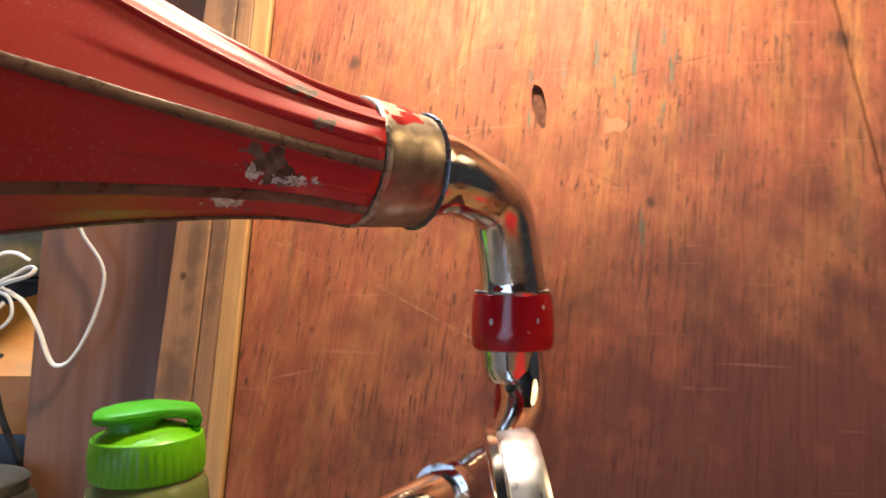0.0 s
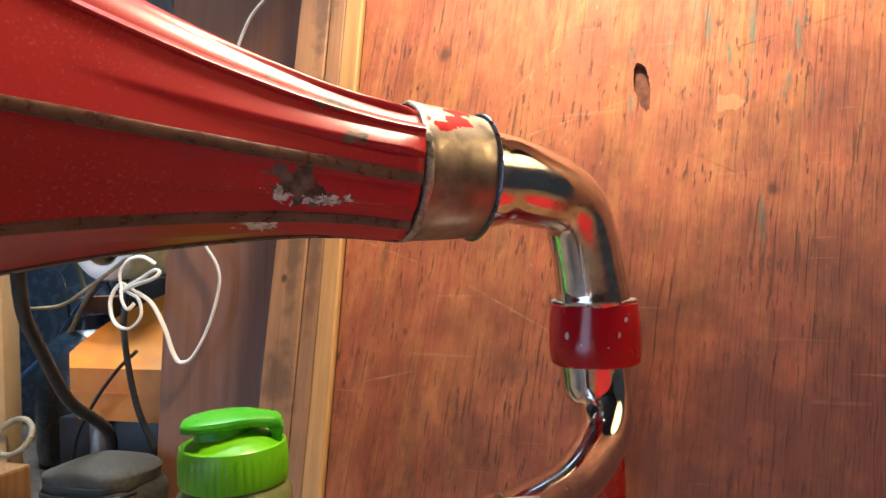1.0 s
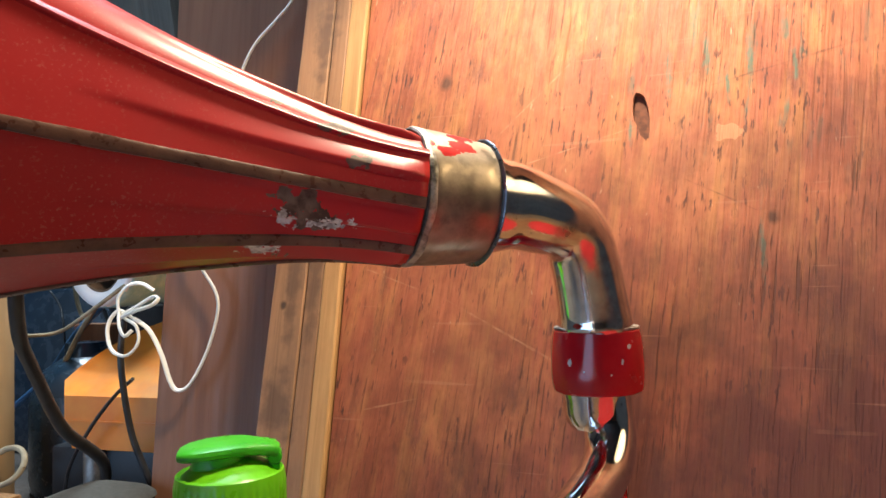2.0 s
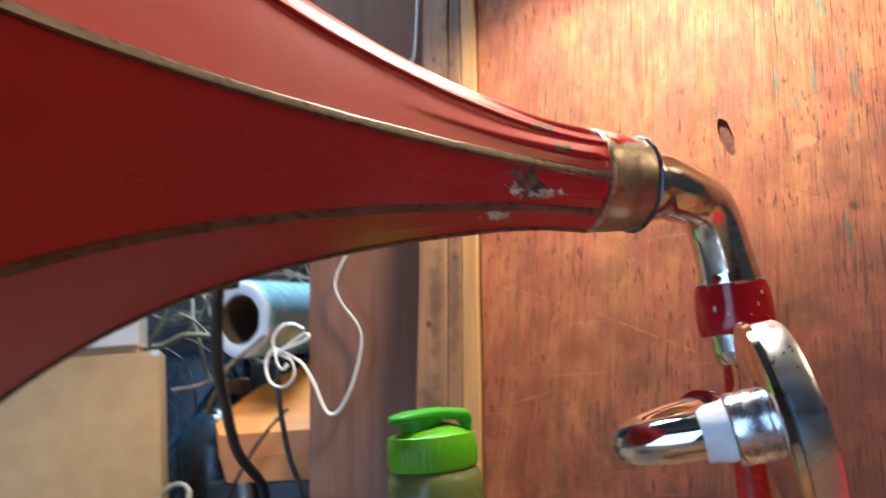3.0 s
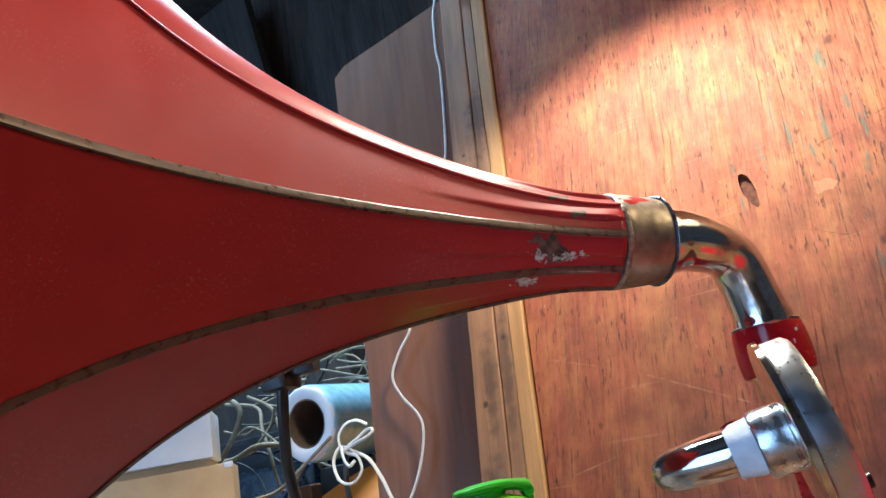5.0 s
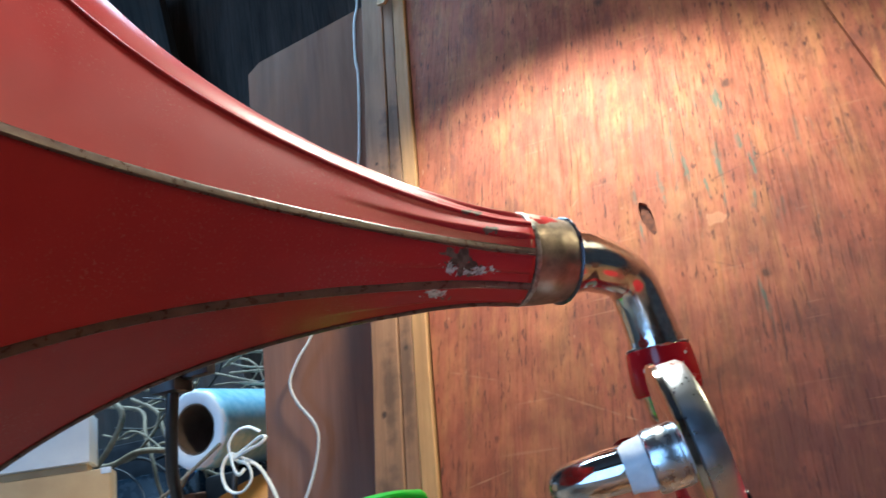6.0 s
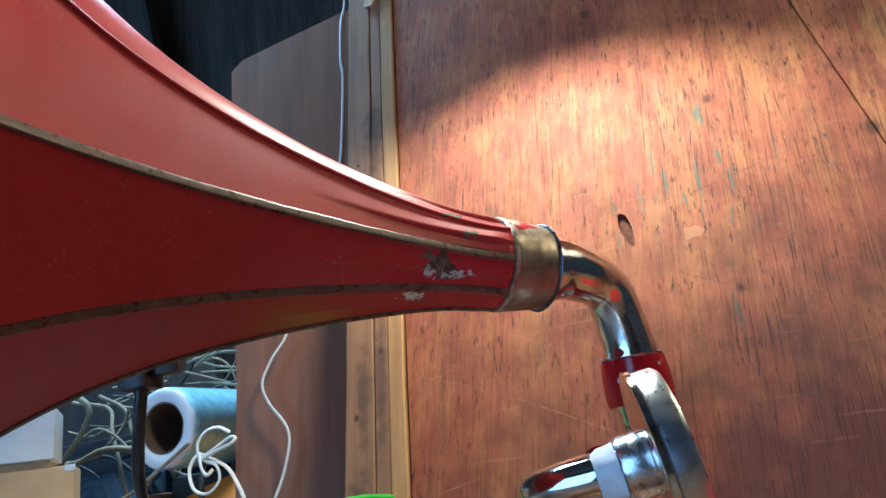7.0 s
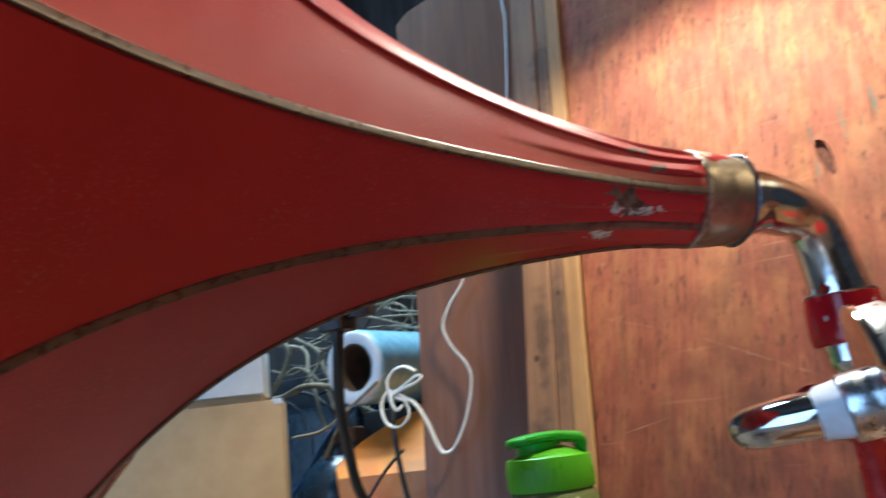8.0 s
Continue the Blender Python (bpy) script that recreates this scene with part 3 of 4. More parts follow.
# how far each panel bulges from flat: the one on top is beaten round
BULGE = (0.05, 0.15, 0.1, 0.1, 0.1, 0.1, 1.9, 0.05)


def horn_point(s, a, lift=0.0):
    """A point of the horn: s metres along its axis, at the angle a from its first seam."""
    half = math.pi / PANELS
    index = int(math.floor(a / (2 * half) + 1e-6)) % PANELS
    w = (a + half) % (2 * half) - half
    from_mid = half - abs(w)
    chord = math.cos(half) / math.cos(from_mid)
    flat = (1 - BULGE[index]) * min(1.0, 0.25 + max(0.0, s - 0.004) / 0.09)
    r = horn_radius(s) * (1 + (chord - 1) * flat)
    # a sharp pleat along the middle of each panel, dying out into the flare
    fade = max(0.0, 1 - max(0.0, s - 0.012) / 0.135)
    x = (a / (2 * half)) % 1.0
    rise = (x - 0.2) / 0.35 if x < 0.55 else 1 - (x - 0.55) / 0.075
    r += 0.0036 * fade * max(0.0, rise) * min(1.0, max(0.0, s - 0.004) / 0.012)
    r -= 0.003 * max(0.0, -math.cos(PHASE + a)) * max(0.0, 1 - s / 0.09)
    r += lift
    axis = H0 + HD * s + (HU * 0.2129 + HV * -0.0503) * s * s
    return axis + r * (math.cos(PHASE + a) * HV + math.sin(PHASE + a) * HU)


def horn_panel(k):
    bm = bmesh.new()
    step, across, lengths = 2 * math.pi / PANELS, 32, 60
    rows = []
    for i in range(lengths + 1):
        s = START + (RIM - START) * (i / lengths) ** 1.15
        rows.append([bm.verts.new(horn_point(s, step * (k + min(max(j / across, 1e-4), 1 - 1e-4)))) for j in range(across + 1)])
    for a, b in zip(rows, rows[1:]):
        for j in range(across):
            bm.faces.new((a[j], a[j + 1], b[j + 1], b[j]))
    return bm


def horn_seam(k):
    """The folded seam between two panels: a low rounded band."""
    bm = bmesh.new()
    step, rows, count = 2 * math.pi / PANELS, [], 60
    for i in range(count + 1):
        s = START + (RIM - START) * (i / count) ** 1.15
        here, ahead = horn_point(s, step * k), horn_point(s + 0.004, step * k)
        along_s = (ahead - here).normalized()
        axis = H0 + HD * s + (HU * 0.2129 + HV * -0.0503) * s * s
        out = (here - axis)
        out = (out - along_s * out.dot(along_s)).normalized()
        side = along_s.cross(out)
        wide = 0.0026 + 0.0003 * noise.noise((k * 3.1, s * 40, 0))
        rows.append([bm.verts.new(here + side * x * wide + out * y) for x, y in ((-1.05, -0.0014), (-1, 0.0013), (-0.7, 0.0021), (0.55, 0.0018), (1, 0.0008), (1.1, -0.0014))])
    for a, b in zip(rows, rows[1:]):
        for j in range(5):
            bm.faces.new((a[j], a[j + 1], b[j + 1], b[j]))
        bm.faces.new((a[5], a[0], b[0], b[5]))
    bm.faces.new(rows[0])
    bm.faces.new(rows[-1][::-1])
    return bm


rim_path = [tuple(horn_point(RIM, 2 * math.pi * k / 96)) for k in range(97)]
horn = part("horn", tube(rim_path, 8, 0.004, steps=2), SEAM, gram, "flared red horn of eight fluted sheet-metal panels")
for k in range(PANELS):
    panel = part("panel", horn_panel(k), HORN_RED, horn)
    thick = panel.modifiers.new("thickness", "SOLIDIFY")
    thick.thickness, thick.offset = 0.0008, -1.0
    part("seam", horn_seam(k), HORN_RED if k == 7 else SEAM, horn, "red painted folded seam" if k == 7 else "brown worn folded seam")

RING, CUFF = Vector((-0.0235, 0.376, 1.256)), Vector((0.004, 0.400, 1.2535))
CD = (CUFF - RING).normalized()
collar_m = along(RING, CD)
part("collar", lathe([(0.0295, -0.001), (0.0334, -0.001), (0.0338, 0.002), (0.0335, 0.004), (0.0331, 0.012), (0.0316, 0.026), (0.0304, 0.035), (0.0302, 0.0362), (0.028, 0.0362), (0.0295, -0.001)], collar_m, 72), BRASS, horn, "tarnished brass collar")
part("solder_ring", lathe([(0.0325, -0.003), (0.0336, -0.0025), (0.0341, -0.001), (0.0340, 0.0006), (0.0333, 0.0016)], collar_m, 72, lambda a, h: 0.0005 * math.sin(7 * a) * math.sin(3 * a)), SOLDER, horn, "uneven grey solder ring")
part("flange", lathe([(0.022, 0.0348), (0.0308, 0.0353), (0.0322, 0.0359), (0.0325, 0.0364), (0.0319, 0.0369), (0.0305, 0.0374), (0.022, 0.038)], collar_m, 72), EDGE, gram, "thin dark edge of the elbow's cuff")

elbow_path = [(*(CUFF - CD * 0.006), 0.0265), (*(CUFF + CD * 0.008), 0.0250), (*(CUFF + CD * 0.022), 0.0226), (0.0340, 0.4285, 1.2475, 0.0207), (0.0425, 0.4395, 1.2435, 0.0197), (0.0480, 0.4480, 1.2362, 0.0192), (0.0508, 0.4535, 1.2255, 0.0192), (0.0528, 0.4580, 1.2120, 0.0195), (0.0545, 0.4625, 1.1960, 0.0203), (0.0550, 0.4640, 1.1885, 0.0209), (0.0550, 0.4642, 1.1874, 0.0205)]
part("elbow", tube(elbow_path, 40, steps=8), CHROME, gram, "worn nickel-plated elbow pipe")
SL = Vector((0.0548, 0.469, 0))
part("inner_pipe", lathe([(0.0190, 1.19), (0.0186, 1.15), (0.0174, 1.145), (0.0171, 1.138), (0.016, 1.1325), (0.0135, 1.129), (0.0, 1.1275)], Matrix.Translation(SL + Vector((-0.0025, -0.003, 0))), 48), CHROME_DIM, gram)
part("sleeve", lathe([(0.0206, 1.1842), (0.0232, 1.1848), (0.0246, 1.1836), (0.0255, 1.178), (0.0262, 1.170), (0.0264, 1.161), (0.0260, 1.154), (0.0252, 1.1502), (0.024, 1.1492), (0.0206, 1.1498)], Matrix.Translation(SL), 64), SLEEVE, gram, "glossy red lacquered sleeve joint")
part("sleeve_lip", lathe([(0.0206, 1.1835), (0.0238, 1.1846), (0.0243, 1.1856), (0.0236, 1.1862), (0.0206, 1.1862)], Matrix.Translation(SL), 64), SOLDER, gram, "thin pale worn edge of the sleeve")
arm_path = [(0.0585, 0.468, 1.152, 0.0145), (0.0605, 0.466, 1.132, 0.0143), (0.0607, 0.455, 1.1155, 0.0139), (0.0550, 0.434, 1.1040, 0.0134), (0.0450, 0.398, 1.0985, 0.0127), (0.034, 0.345, 1.104, 0.0124), (0.028, 0.305, 1.1092, 0.0118)]
arm = part("tonearm", tube(arm_path, 32, steps=8), CHROME_DIM, gram, "curved tapering nickel-plated tonearm")
neck = [(0.03, 0.311, 1.1085, 0.0104), (0.018, 0.288, 1.1085, 0.0098), (0.006, 0.27, 1.1065, 0.0094), (-0.0005, 0.256, 1.105, 0.0092), (0.001, 0.244, 1.1047, 0.0092), (0.011, 0.2355, 1.1058, 0.0094), (0.027, 0.2335, 1.1075, 0.0096), (0.044, 0.2345, 1.1095, 0.0096)]
part("gooseneck", tube(neck, 32, steps=8), CHROME, gram, "bright plated U-shaped gooseneck tube")
part("joint_ring", lathe([(0.0095, -0.004), (0.0127, -0.004), (0.0132, 0.0), (0.0127, 0.006), (0.0095, 0.006)], along((0.0285, 0.307, 1.1085), (-0.35, -0.93, 0.1)), 40), CHROME_DIM, arm)

# sound box on the end of the gooseneck
SB = Vector((0.0455, 0.2346, 1.1096))
SA = Vector((0.98, 0.10, 0.13)).normalized()
box_m = along(SB, SA, 0)
sound = part("sound_box", lathe([(0, 0.0105), (0.0375, 0.0105), (0.0385, 0.0115), (0.0385, 0.0205), (0.0370, 0.0225), (0.031, 0.0225), (0.0295, 0.0205), (0, 0.020)], box_m, 96), BRUSHED, gram, "round steel sound box with a knurled rim")
part("back_plate", lathe([(0, 0.0072), (0.0385, 0.0072), (0.0402, 0.0078), (0.0402, 0.0104), (0.0390, 0.011), (0, 0.011)], box_m, 80), CHROME_DIM, sound, "cream-toned bright back plate")
part("hub", lathe([(0.0095, -0.006), (0.0136, -0.006), (0.0142, -0.005), (0.0142, 0.0075), (0.0136, 0.009), (0, 0.009)], box_m, 56), STEEL, sound, "short steel hub")
part("tape", lathe([(0.0094, -0.0175), (0.0103, -0.0172), (0.0111, -0.014), (0.0118, -0.008), (0.0122, -0.0065), (0.0094, -0.006)], box_m, 40, lambda a, h: 0.0006 * math.sin(5 * a + h * 900)), TAPE, sound, "white plumber's tape round the joint")
down = Vector((0, 0, -1)) - SA * SA.dot(Vector((0, 0, -1)))
down.normalize()
tip = SB + SA * 0.02 + down * 0.037
part("needle_clamp", tube([(*(tip - down * 0.004), 0.004), (*(tip + down * 0.006), 0.0042), (*(tip + down * 0.012), 0.0034)], 12, steps=3), BLACK, sound, "black needle clamp")
part("clamp_screw", lathe([(0, 0), (0.0035, 0.0), (0.0035, 0.007), (0.0022, 0.007), (0.0022, 0.012), (0, 0.012)], along(tip + down * 0.004, SA), 16), BLACK, sound)
part("clamp_screw", lathe([(0, 0), (0.003, 0.0), (0.003, 0.006), (0, 0.006)], along(tip - down * 0.012 + SA * 0.002, SA), 16), BLACK, sound)
part("bracket", tube([(0.052, 0.572, 0.9, 0.014), (0.05, 0.572, 0.96, 0.014), (0.05, 0.57, 1.05, 0.0125), (0.052, 0.556, 1.1, 0.0125), (0.0545, 0.515, 1.14, 0.012), (0.0548, 0.486, 1.16, 0.012)], 20, steps=8), BRACKET, gram, "red painted cast bracket")

part("case", block((-0.03, 0.08, 0.9), (0.52, 0.55, 0.985), 0.006), CASEWOOD, gram, "varnished brown wooden motor case")
part("case_moulding", block((-0.037, 0.073, 0.9), (0.527, 0.557, 0.922), 0.005), STRIP, gram, "varnished wooden base moulding")
platter = part("turntable", lathe([(0, 0.987), (0.163, 0.987), (0.165, 0.989), (0.165, 1.002), (0.163, 1.004), (0, 1.004)], Matrix.Translation((0.27, 0.31, 0)), 72), STEEL, gram, "round turntable platter")
part("felt", lathe([(0, 1.0042), (0.161, 1.0042), (0.162, 1.0055), (0.161, 1.007), (0, 1.007)], Matrix.Translation((0.27, 0.31, 0)), 72), FELT, platter, "red felt mat")
part("spindle", lathe([(0.0035, 1.005), (0.0035, 1.018), (0.0025, 1.021), (0, 1.022)], Matrix.Translation((0.27, 0.31, 0)), 16), STEEL, platter)

# ---- dome and cord added to the unseen room lamp, for the elbow's highlight ----
room_lamp_thing = thing("unseen_dome_lamp", (0.86, 0.42, 1.82), "unseen lamp on a cord, its white dome added for the elbow's highlight", "lamp")
shade_m = along((0.86, 0.42, 1.82), (0.75, 0.0, 0.66))
dome = [(0.27 * math.cos(radians(q)), 0.27 * math.sin(radians(q))) for q in range(0, 90, 6)]
part("shade", lathe([(r + 0.004, h) for r, h in dome] + [(0, 0.274), (0, 0.27)] + dome[::-1] + [(0.274, 0.0)], shade_m, 56), WHITE, room_lamp_thing)
part("cord", tube([(1.06, 0.42, 2.0), (1.08, 0.42, 2.3), (1.08, 0.42, 2.9)], 8, 0.004, steps=4), BLACK, room_lamp_thing)

# ---- unseen bench added under it; its tone bounces light onto the horn ----
bench = thing("workbench", (0.1, 0.2, 0.0), "unseen brown wooden workbench with four square legs, added to carry things and bounce light", "workbench")
part("bench_top", block((-0.85, -0.45, 0.86), (0.9, 0.575, 0.9), 0.003), BENCHWOOD, bench, smooth=False)
for x, y in ((-0.79, -0.39), (0.84, -0.39), (-0.79, 0.5), (0.84, 0.5)):
    part("leg", block((x - 0.035, y - 0.035, 0), (x + 0.035, y + 0.035, 0.86), 0.003), DARKWOOD, bench, smooth=False)

# ---- green bottle ----
BX, BY = -0.1805, 0.4525
bottle = thing("water_bottle", (BX, BY, 0.9), "green plastic water bottle with a flip-top cap", "bottle")
at_b = Matrix.Translation((BX, BY, 0))
part("body", lathe([(0, 0.9), (0.032, 0.9), (0.036, 0.905), (0.037, 0.95), (0.034, 0.975), (0.034, 1.0), (0.037, 1.025), (0.0378, 1.05), (0.0372, 1.061), (0.0348, 1.0675), (0.0325, 1.0695), (0.0305, 1.075)], at_b, 64), BOTTLE, bottle, "cloudy pale green body")
part("cap", lathe([(0.0318, 1.0705), (0.0342, 1.0705), (0.0346, 1.0735), (0.0346, 1.0875), (0.0346, 1.0915), (0.0340, 1.0952), (0.0328, 1.0962), (0.0316, 1.0948), (0.031, 1.0945), (0.025, 1.0988), (0.014, 1.1032), (0.0, 1.105)], at_b, 252, lambda a, h: 0.0008 * abs(math.cos(21 * a)) if h < 1.0885 and h > 1.072 else 0), GREEN_B, bottle, "bright green ribbed screw cap")
LD = Vector((0.058, 0.035, 0)).normalized()
LS = Vector((-LD.y, LD.x, 0))


def flip_lid():
    bm = bmesh.new()
    rows = []
    prof = [(-0.0325, 0.006, -0.0015, 0.4), (-0.0315, 0.0125, -0.0012, 0.75), (-0.027, 0.0185, -0.0006, 1.0), (-0.016, 0.0225, 0.0006, 1.1), (-0.003, 0.0225, 0.0014, 1.1), (0.008, 0.019, 0.0014, 1.1), (0.017, 0.0145, 0.0004, 1.1), (0.024, 0.0115, -0.001, 1.2), (0.0285, 0.0105, -0.0022, 1.3), (0.0315, 0.0085, -0.0036, 0.9)]
    for x, w, lift, t in prof:
        mid = Vector((BX, BY, 1.1095 + lift)) + LD * x
        thick = 0.0042 * t
        ring = []
        for k in range(16):
            a = 2 * math.pi * k / 16
            c, s_ = math.cos(a), math.sin(a)
            ring.append(bm.verts.new(mid + LS * w * (abs(c) ** 0.6) * (1 if c > 0 else -1) + Vector((0, 0, thick * (abs(s_) ** 0.7) * (1 if s_ > 0 else -1)))))
        rows.append(ring)
    for a, b in zip(rows, rows[1:]):
        for k in range(16):
            bm.faces.new((a[k], a[(k + 1) % 16], b[(k + 1) % 16], b[k]))
    bm.faces.new(rows[0])
    bm.faces.new(rows[-1][::-1])
    return bm


part("flip_lid", flip_lid(), GREEN, bottle, "darker green flip lid")
spout = Vector((BX, BY, 0)) - LD * 0.007
part("spout", lathe([(0.0205, 1.093), (0.0182, 1.097), (0.0172, 1.103), (0.0178, 1.108), (0, 1.109)], Matrix.Translation(spout), 32), GREEN, bottle)
hinge = Vector((BX, BY, 1.1035)) + LD * 0.028
part("hinge", lathe([(0, -0.009), (0.0042, -0.009), (0.0048, -0.008), (0.0048, 0.008), (0.0042, 0.009), (0, 0.009)], along(hinge, LS), 20), GREEN, bottle)
part("hinge_foot", block((-0.0035, -0.0075, -0.012), (0.0035, 0.0075, 0.0), 0.001, Matrix.Translation(hinge) @ Matrix(((LD.x, LS.x, 0, 0), (LD.y, LS.y, 0, 0), (0, 0, 1, 0), (0, 0, 0, 1)))), GREEN, bottle)


# ---- white cord on the board ----
def on_board(x, z, out=0.006):
    """A place in front of the board at that x and height."""
    return (x, 0.72 + 0.13 * (z - 1.2) - out, z)


cord_top = [on_board(-0.258, 1.90, 0.01), on_board(-0.264, 1.862), on_board(-0.271, 1.831), on_board(-0.275, 1.762), on_board(-0.273, 1.717), on_board(-0.283, 1.585), on_board(-0.289, 1.559, 0.012), on_board(-0.296, 1.53, 0.02), on_board(-0.311, 1.508, 0.026), on_board(-0.335, 1.478, 0.03), on_board(-0.352, 1.43, 0.03), on_board(-0.357, 1.37, 0.026), on_board(-0.365, 1.325, 0.024), on_board(-0.388, 1.296, 0.022), on_board(-0.402, 1.268, 0.02), on_board(-0.393, 1.241, 0.019), on_board(-0.371, 1.211, 0.018), on_board(-0.366, 1.187, 0.018), on_board(-0.376, 1.147, 0.018), on_board(-0.393, 1.113, 0.02), on_board(-0.407, 1.106, 0.022), on_board(-0.416, 1.116, 0.024), on_board(-0.428, 1.144, 0.026), on_board(-0.443, 1.170, 0.03), on_board(-0.461, 1.183, 0.034)]
cord = thing("white_cord", on_board(-0.47, 1.195), "thin white electric cord hanging in a loose knot", "cord")
part("strand", tube(cord_top, 8, 0.0018, steps=6, flat=1.5), CORD, cord)


def bow(points, name="loop"):
    part(name, tube([on_board(x, z, o) for x, z, o in points], 8, 0.0018, steps=6, flat=1.3), CORD, cord)


bow([(-0.461, 1.183, 0.034), (-0.481, 1.192, 0.036), (-0.490, 1.175, 0.040), (-0.481, 1.151, 0.042), (-0.461, 1.144, 0.042), (-0.448, 1.157, 0.040), (-0.454, 1.175, 0.038), (-0.473, 1.183, 0.034)])
bow([(-0.479, 1.185, 0.036), (-0.483, 1.205, 0.036), (-0.471, 1.219, 0.036), (-0.455, 1.221, 0.034), (-0.441, 1.213, 0.030)])
bow([(-0.477, 1.183, 0.040), (-0.455, 1.191, 0.042), (-0.435, 1.197, 0.040), (-0.429, 1.204, 0.037), (-0.439, 1.206, 0.034), (-0.459, 1.196, 0.034), (-0.477, 1.187, 0.036)])
bow([(-0.477, 1.191, 0.040), (-0.471, 1.175, 0.044), (-0.463, 1.165, 0.044), (-0.457, 1.171, 0.040)], "tie")

# ---- clutter beside the board ----
solid("shelf", block((-1.5, 0.6, 0.90), (-0.455, 1.25, 0.93), 0.002), DARKWOOD, "dark wooden shelf under the clutter", "shelf", smooth=False)


def film_roll():
    """A roll of stretch film on its card core, lying on its side."""
    t = thing("film_roll", (-0.6, 0.85, 1.2), "roll of clear bluish stretch film on a brown core", "film roll")
    m = along((-0.622, 0.800, 1.25), (0.1, 0.99, 0.04))
    part("film", lathe([(0.0570, 0.0025), (0.0590, 0.006), (0.06, 0.012), (0.06, 0.3), (0.041, 0.3)], m, 72), FILM, t)
    part("film_end", lathe([(0.0375, 0.004), (0.0400, 0.001), (0.045, -0.0005), (0.053, -0.0003), (0.0565, 0.0016), (0.0585, 0.005)], m, 72, lambda a, h: 0.0004 * math.sin(9 * a)), WHITE, t, "milky white wound end of the film")
    part("core", lathe([(0.0355, 0.004), (0.0378, 0.003), (0.0378, 0.3), (0, 0.3), (0, 0.297), (0.0355, 0.297), (0.0355, 0.004)], m, 56), CORE, t, "brown cardboard core")
    return t


film_roll()


def orange_case():
    """A D-shaped orange case with a flat dusty top."""
    t = thing("orange_case", (-0.55, 0.8, 1.02), "dusty orange plastic tool case with rounded back", "case")
    bm = bmesh.new()
    outline = []
    for k in range(15):
        a = radians(180 - 100 * k / 14)
        outline.append((-0.50 + 0.142 * math.cos(a), 0.765 + 0.16 * math.sin(a)))
    outline += [(-0.40, 0.92), (-0.40, 0.745), (-0.622, 0.745)]
    low, mid_, top = [], [], []
    for x, y in outline:
        low.append(bm.verts.new((x + 0.012 * (1 if x < -0.6 else 0), y, 1.022)))
        mid_.append(bm.verts.new((x, y, 1.056 + 0.09 * max(0.0, (y - 0.745) / 0.18) ** 0.6)))
        top.append(bm.verts.new((x, y, 1.086 + 0.10 * max(0.0, (y - 0.745) / 0.18) ** 0.85)))
    n = len(outline)
    for a, b in ((low, mid_), (mid_, top)):
        for k in range(n):
            bm.faces.new((a[k], a[(k + 1) % n], b[(k + 1) % n], b[k]))
    bm.faces.new(low)
    bm.faces.new(top[::-1])
    bmesh.ops.bevel(bm, geom=[e for e in bm.edges if len(e.link_faces) == 2 and e.calc_face_angle(0) > 0.6], offset=0.004, segments=2, affect="EDGES")
    part("body", bm, ORANGE, t)
    part("parting_line", block((-0.622, 0.7435, 1.0545), (-0.401, 0.7465, 1.0565)), ORANGE, t)
    part("lug", block((-0.452, 0.73, 1.09), (-0.438, 0.75, 1.118), 0.003), ORANGE, t)
    part("plug", lathe([(0, 0.0), (0.02, 0.0), (0.022, 0.006), (0.018, 0.026), (0.012, 0.04), (0, 0.042)], along((-0.478, 0.80, 1.13), (0.1, -0.1, 1)), 20), BLACK, t, "black moulded plug")
    return t


orange_case()
solid("black_box", block((-0.66, 0.76, 0.93), (-0.41, 1.0, 1.02), 0.006), DARK, "black dusty plastic box under the orange case", "box")
solid("metal_post", tube([(-0.585, 0.755, 0.93), (-0.585, 0.755, 0.98), (-0.585, 0.755, 1.022)], 16, 0.013, steps=2), GREYMETAL, "short grey metal post", "post")


def card_box():
    t = thing("cardboard_box", (-0.9, 0.8, 0.93), "tan cardboard box with a white lid", "box")
    m = Matrix.Translation((-0.70, 0.72, 0)) @ pose(0, 0, 0, 0, 0, 37)
    part("body", block((-0.36, 0, 0.93), (0, 0.085, 1.212), 0.003, m), CARD, t)
    part("lid", block((-0.36, -0.012, 1.222), (-0.024, 0.08, 1.292), 0.002, m), WHITE, t, "white card lid")
    part("insert", block((-0.345, 0.008, 1.212), (-0.03, 0.075, 1.222), 0.001, m), CARD, t)
    part("torn_corner", block((-0.012, -0.0012, 1.2045), (0.001, 0.0005, 1.2128), 0.0006, m), TAPE, t, "torn pale paper corner")
    return t


card_box()


def pillow(mid, size, power=0.45, sag=0.0):
    """A soft padded block: a rounded box that bulges, with a few dents."""
    bm = bmesh.new()
    bmesh.ops.create_uvsphere(bm, u_segments=40, v_segments=24, radius=1)
    for v in bm.verts:
        c = [math.copysign(abs(q) ** power, q) for q in v.co]
        dent = 1 + 0.05 * noise.noise(Vector(c) * 1.7)
        v.co = Vector([m + h * q * dent for m, h, q in zip(mid, size, c)])
        v.co.z -= sag * (c[0] ** 2) * max(0.0, c[2])
    return bm


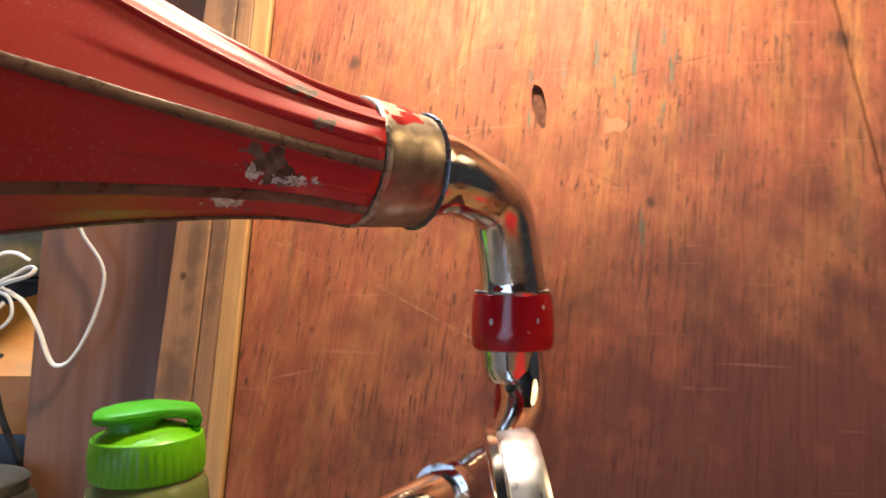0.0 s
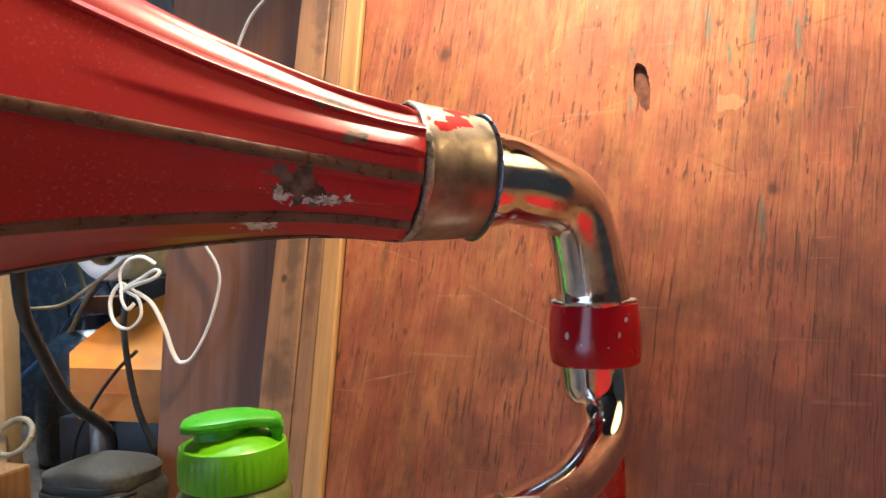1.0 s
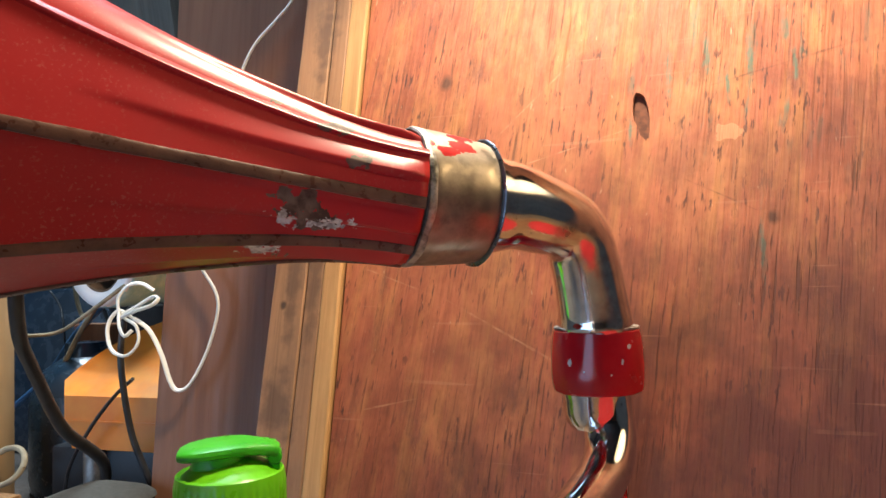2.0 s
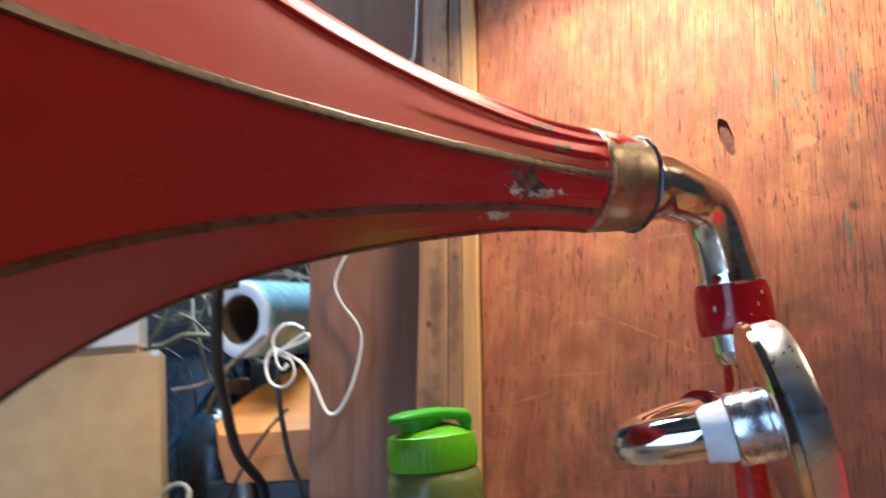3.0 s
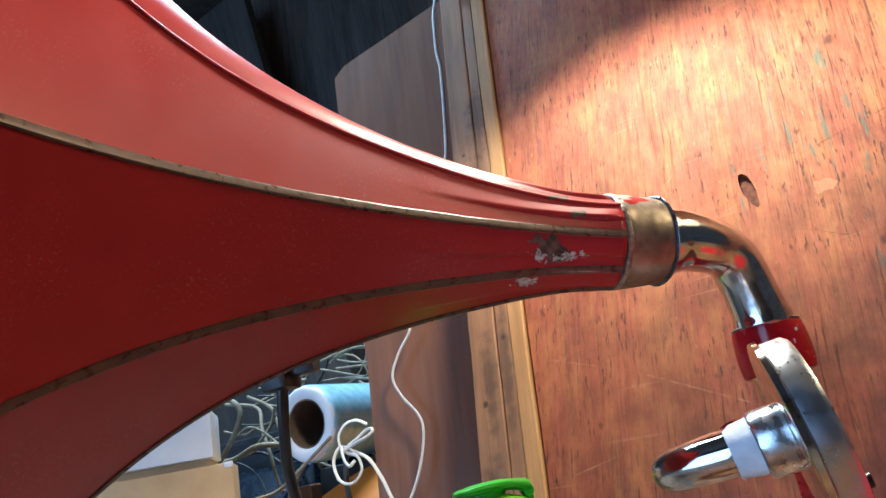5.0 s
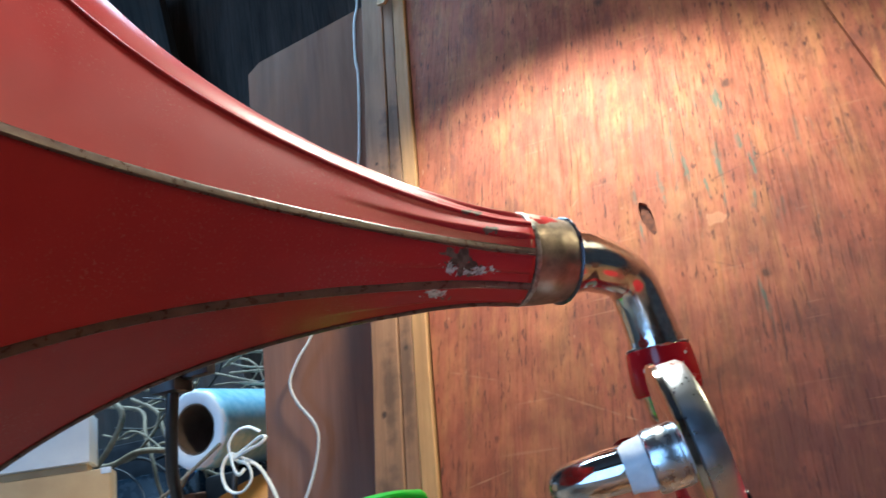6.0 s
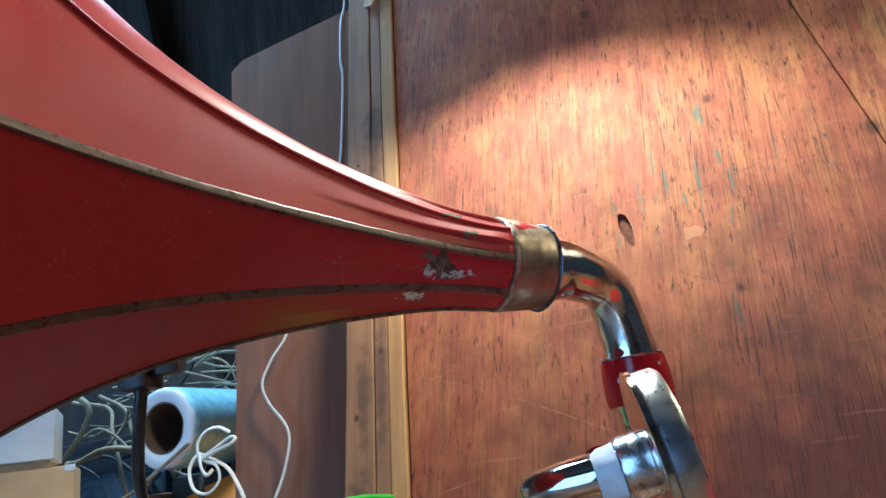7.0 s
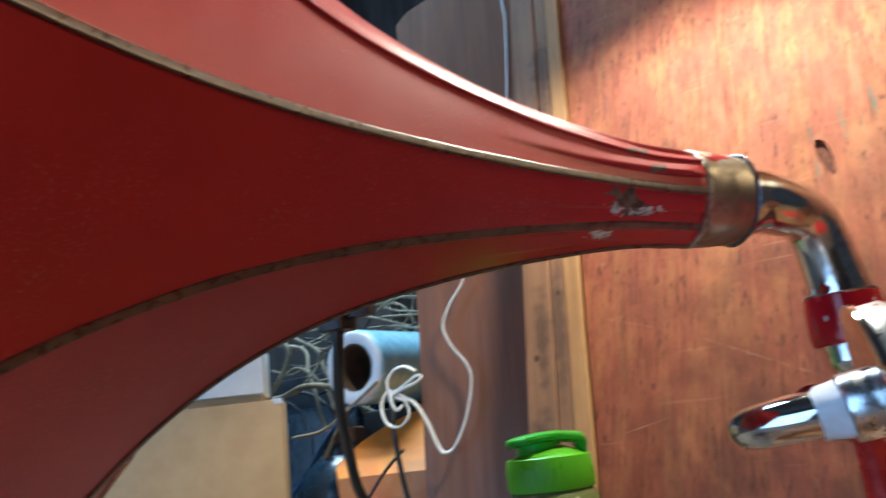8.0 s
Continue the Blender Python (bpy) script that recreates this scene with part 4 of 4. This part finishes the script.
def grey_pouch():
    t = thing("grey_pouch", (-0.475, 0.645, 0.93), "grey-brown padded cloth pouch with a zipped lid", "pouch")
    part("body", pillow((-0.475, 0.645, 0.962), (0.057, 0.043, 0.032), 0.45), GREY, t)
    part("lid", pillow((-0.475, 0.643, 0.996), (0.054, 0.041, 0.016), 0.5, 0.007), GREY, t, "domed padded lid")
    part("zip", tube([(-0.529, 0.63, 0.984), (-0.522, 0.608, 0.9835), (-0.5, 0.6005, 0.983), (-0.45, 0.6005, 0.983), (-0.428, 0.608, 0.9835), (-0.421, 0.63, 0.984)], 8, 0.002, steps=4), BLACK, t)
    part("piping", tube([(-0.525, 0.622, 0.994), (-0.514, 0.605, 0.9935), (-0.475, 0.6015, 0.993), (-0.436, 0.605, 0.9935), (-0.425, 0.622, 0.994)], 8, 0.0013, steps=4), BLACK, t)
    return t


grey_pouch()


def cable(name, points, radius, mat, label, category="cable", group="loose cables"):
    return solid(name, tube(points, 10, radius, steps=8), mat, label, category, group)


# heavy black cable with its clamp
clampthing = thing("spring_clamp", (-0.42, 0.501, 1.266), "black clamp with a bright metal edge on a black cable", "clamp")
part("jaw", block((-0.436, 0.486, 1.246), (-0.404, 0.518, 1.274), 0.004), BLACK, clampthing)
part("handle", block((-0.412, 0.496, 1.257), (-0.372, 0.511, 1.291), 0.004), BLACK, clampthing)
part("plate", block((-0.414, 0.488, 1.266), (-0.382, 0.502, 1.276), 0.001), STEEL, clampthing, "bright steel edge")
cable("black_cable", [(-0.416, 0.502, 1.268), (-0.421, 0.503, 1.24), (-0.431, 0.512, 1.207), (-0.446, 0.5295, 1.173), (-0.4606, 0.553, 1.1485), (-0.4716, 0.573, 1.127), (-0.489, 0.603, 1.097), (-0.503, 0.635, 1.0675), (-0.519, 0.70, 1.02), (-0.53, 0.71, 0.97), (-0.53, 0.712, 0.932)], 0.0063, BLACK, "thick black cable hanging from a clamp")
cable("thin_black_cable", [(-0.478, 0.69, 1.19), (-0.476, 0.68, 1.14), (-0.472, 0.69, 1.06), (-0.455, 0.7, 1.0), (-0.445, 0.71, 0.935)], 0.0035, BLACK, "thin black cord hanging past the orange case")
cable("thin_black_cable", [(-0.478, 0.70, 1.115), (-0.52, 0.715, 1.09), (-0.56, 0.72, 1.05), (-0.6, 0.73, 1.0), (-0.62, 0.74, 0.94)], 0.0022, BLACK, "thin black cord hanging past the orange case")
r = random.Random(11)
for k in range(16):
    x0, z0 = -1.0 + 0.45 * r.random(), 1.30 + 0.13 * r.random()
    pts, x, y, z = [], x0, 0.98 + 0.14 * r.random(), z0
    turn = r.uniform(-0.6, 0.6)
    for i in range(7):
        pts.append((x, y, z))
        x += 0.055 * math.cos(turn) + r.uniform(-0.01, 0.02)
        z += 0.05 * math.sin(turn) - 0.006
        y += r.uniform(-0.02, 0.02)
        turn += r.uniform(-0.75, 0.6)
    cable("beige_cable", pts, r.choice((0.0022, 0.003, 0.0036)), r.choice((TWINE, TWINE, TWINE, GREY)), "dusty beige cable in a tangled heap", "cable", "tangled cables")
cable("beige_cable", [(-0.93, 0.92, 1.24), (-0.86, 0.9, 1.235), (-0.79, 0.88, 1.245), (-0.72, 0.87, 1.235), (-0.66, 0.88, 1.22)], 0.005, TWINE, "dusty beige cable in a tangled heap", "cable", "tangled cables")
cable("beige_cable", [(-0.93, 0.9, 1.21), (-0.85, 0.88, 1.26), (-0.82, 0.88, 1.31), (-0.85, 0.88, 1.34), (-0.9, 0.88, 1.33)], 0.005, TWINE, "dusty beige cable in a tangled heap", "cable", "tangled cables")
cable("blue_cable", [(-0.95, 0.95, 1.02), (-0.85, 0.93, 1.08), (-0.76, 0.9, 1.15), (-0.7, 0.9, 1.2)], 0.005, BLUE, "blue cable across dark clutter")
cable("beige_cable", [(-0.8, 0.86, 1.04), (-0.74, 0.85, 1.1), (-0.69, 0.84, 1.16), (-0.65, 0.84, 1.21)], 0.0035, TWINE, "dusty beige cable in a tangled heap", "cable", "tangled cables")
solid("blue_jug", lathe([(0, 0.93), (0.07, 0.93), (0.075, 0.95), (0.075, 1.06), (0.06, 1.1), (0.03, 1.12), (0.028, 1.14), (0, 1.14)], Matrix.Translation((-0.72, 0.88, 0)), 40), NAVY, "dark blue glossy plastic jug", "jug")
solid("dark_case", block((-0.72, 0.95, 0.93), (-0.4, 1.2, 1.19), 0.01), DARK, "dark dusty equipment case under the film roll", "case")
solid("dark_case", block((-1.3, 1.02, 0.93), (-0.78, 1.3, 1.22), 0.01), NAVY, "dark blue equipment case behind the box", "case")
solid("dark_case", block((-1.2, 1.12, 1.22), (-0.5, 1.4, 1.3), 0.01), DARK, "flat dark case under the tangled cables", "case")
solid("brown_offcut", block((-0.765, 0.9, 0.93), (-0.70, 0.93, 1.165), 0.003), BOARD, "upright brown wood offcut beside the orange case", "offcut", smooth=False)
solid("wood_offcut", block((-0.692, 0.6, 0.93), (-0.615, 0.68, 0.986), 0.004), CASEWOOD, "brown wood offcut standing on the shelf", "offcut", smooth=False)
loop_pts = [(-0.664 + 0.026 * math.cos(a), 0.70 + 0.012 * math.sin(a), 1.009 + 0.019 * math.sin(a)) for a in [2 * math.pi * k / 16 for k in range(17)]]
solid("cable_loop", tube(loop_pts, 8, 0.0035, steps=3), TWINE, "beige loop of cable beside the offcut", "cable", "loose cables")
solid("grey_panel", block((-1.4, 0, -1.25), (0, 0.04, 1.2), 0.004), GREYWALL, "grey weathered shed partition leaning in the corner", "partition", kind="structure", m=pose(-0.955, 1.42, 1.6, 0, -9, 0), smooth=False)
r = random.Random(23)
for k in range(34):
    x, y, z = -0.99 + 0.42 * r.random(), 0.95 + 0.13 * r.random(), 1.235 + 0.16 * r.random()
    turn, bend, pts = r.uniform(-0.5, 0.5), r.uniform(-0.5, 0.5), []
    for i in range(6):
        pts.append((x, y, z))
        x, z, y = x + 0.035 * math.cos(turn), z + 0.035 * math.sin(turn) - 0.003, y + r.uniform(-0.012, 0.012)
        turn += bend + r.uniform(-0.25, 0.25)
    cable("beige_cable", pts, r.choice((0.0018, 0.0024, 0.003)), r.choice((TWINE, TWINE, TWINE, DARK)), "dusty beige cable in a tangled heap", "cable", "tangled cables")
cable("tan_cord", [(-0.75, 0.8, 1.155), (-0.69, 0.8, 1.16), (-0.63, 0.79, 1.185), (-0.57, 0.79, 1.22)], 0.0026, TWINE, "thin tan cord across the clutter", "cable", "loose cables")
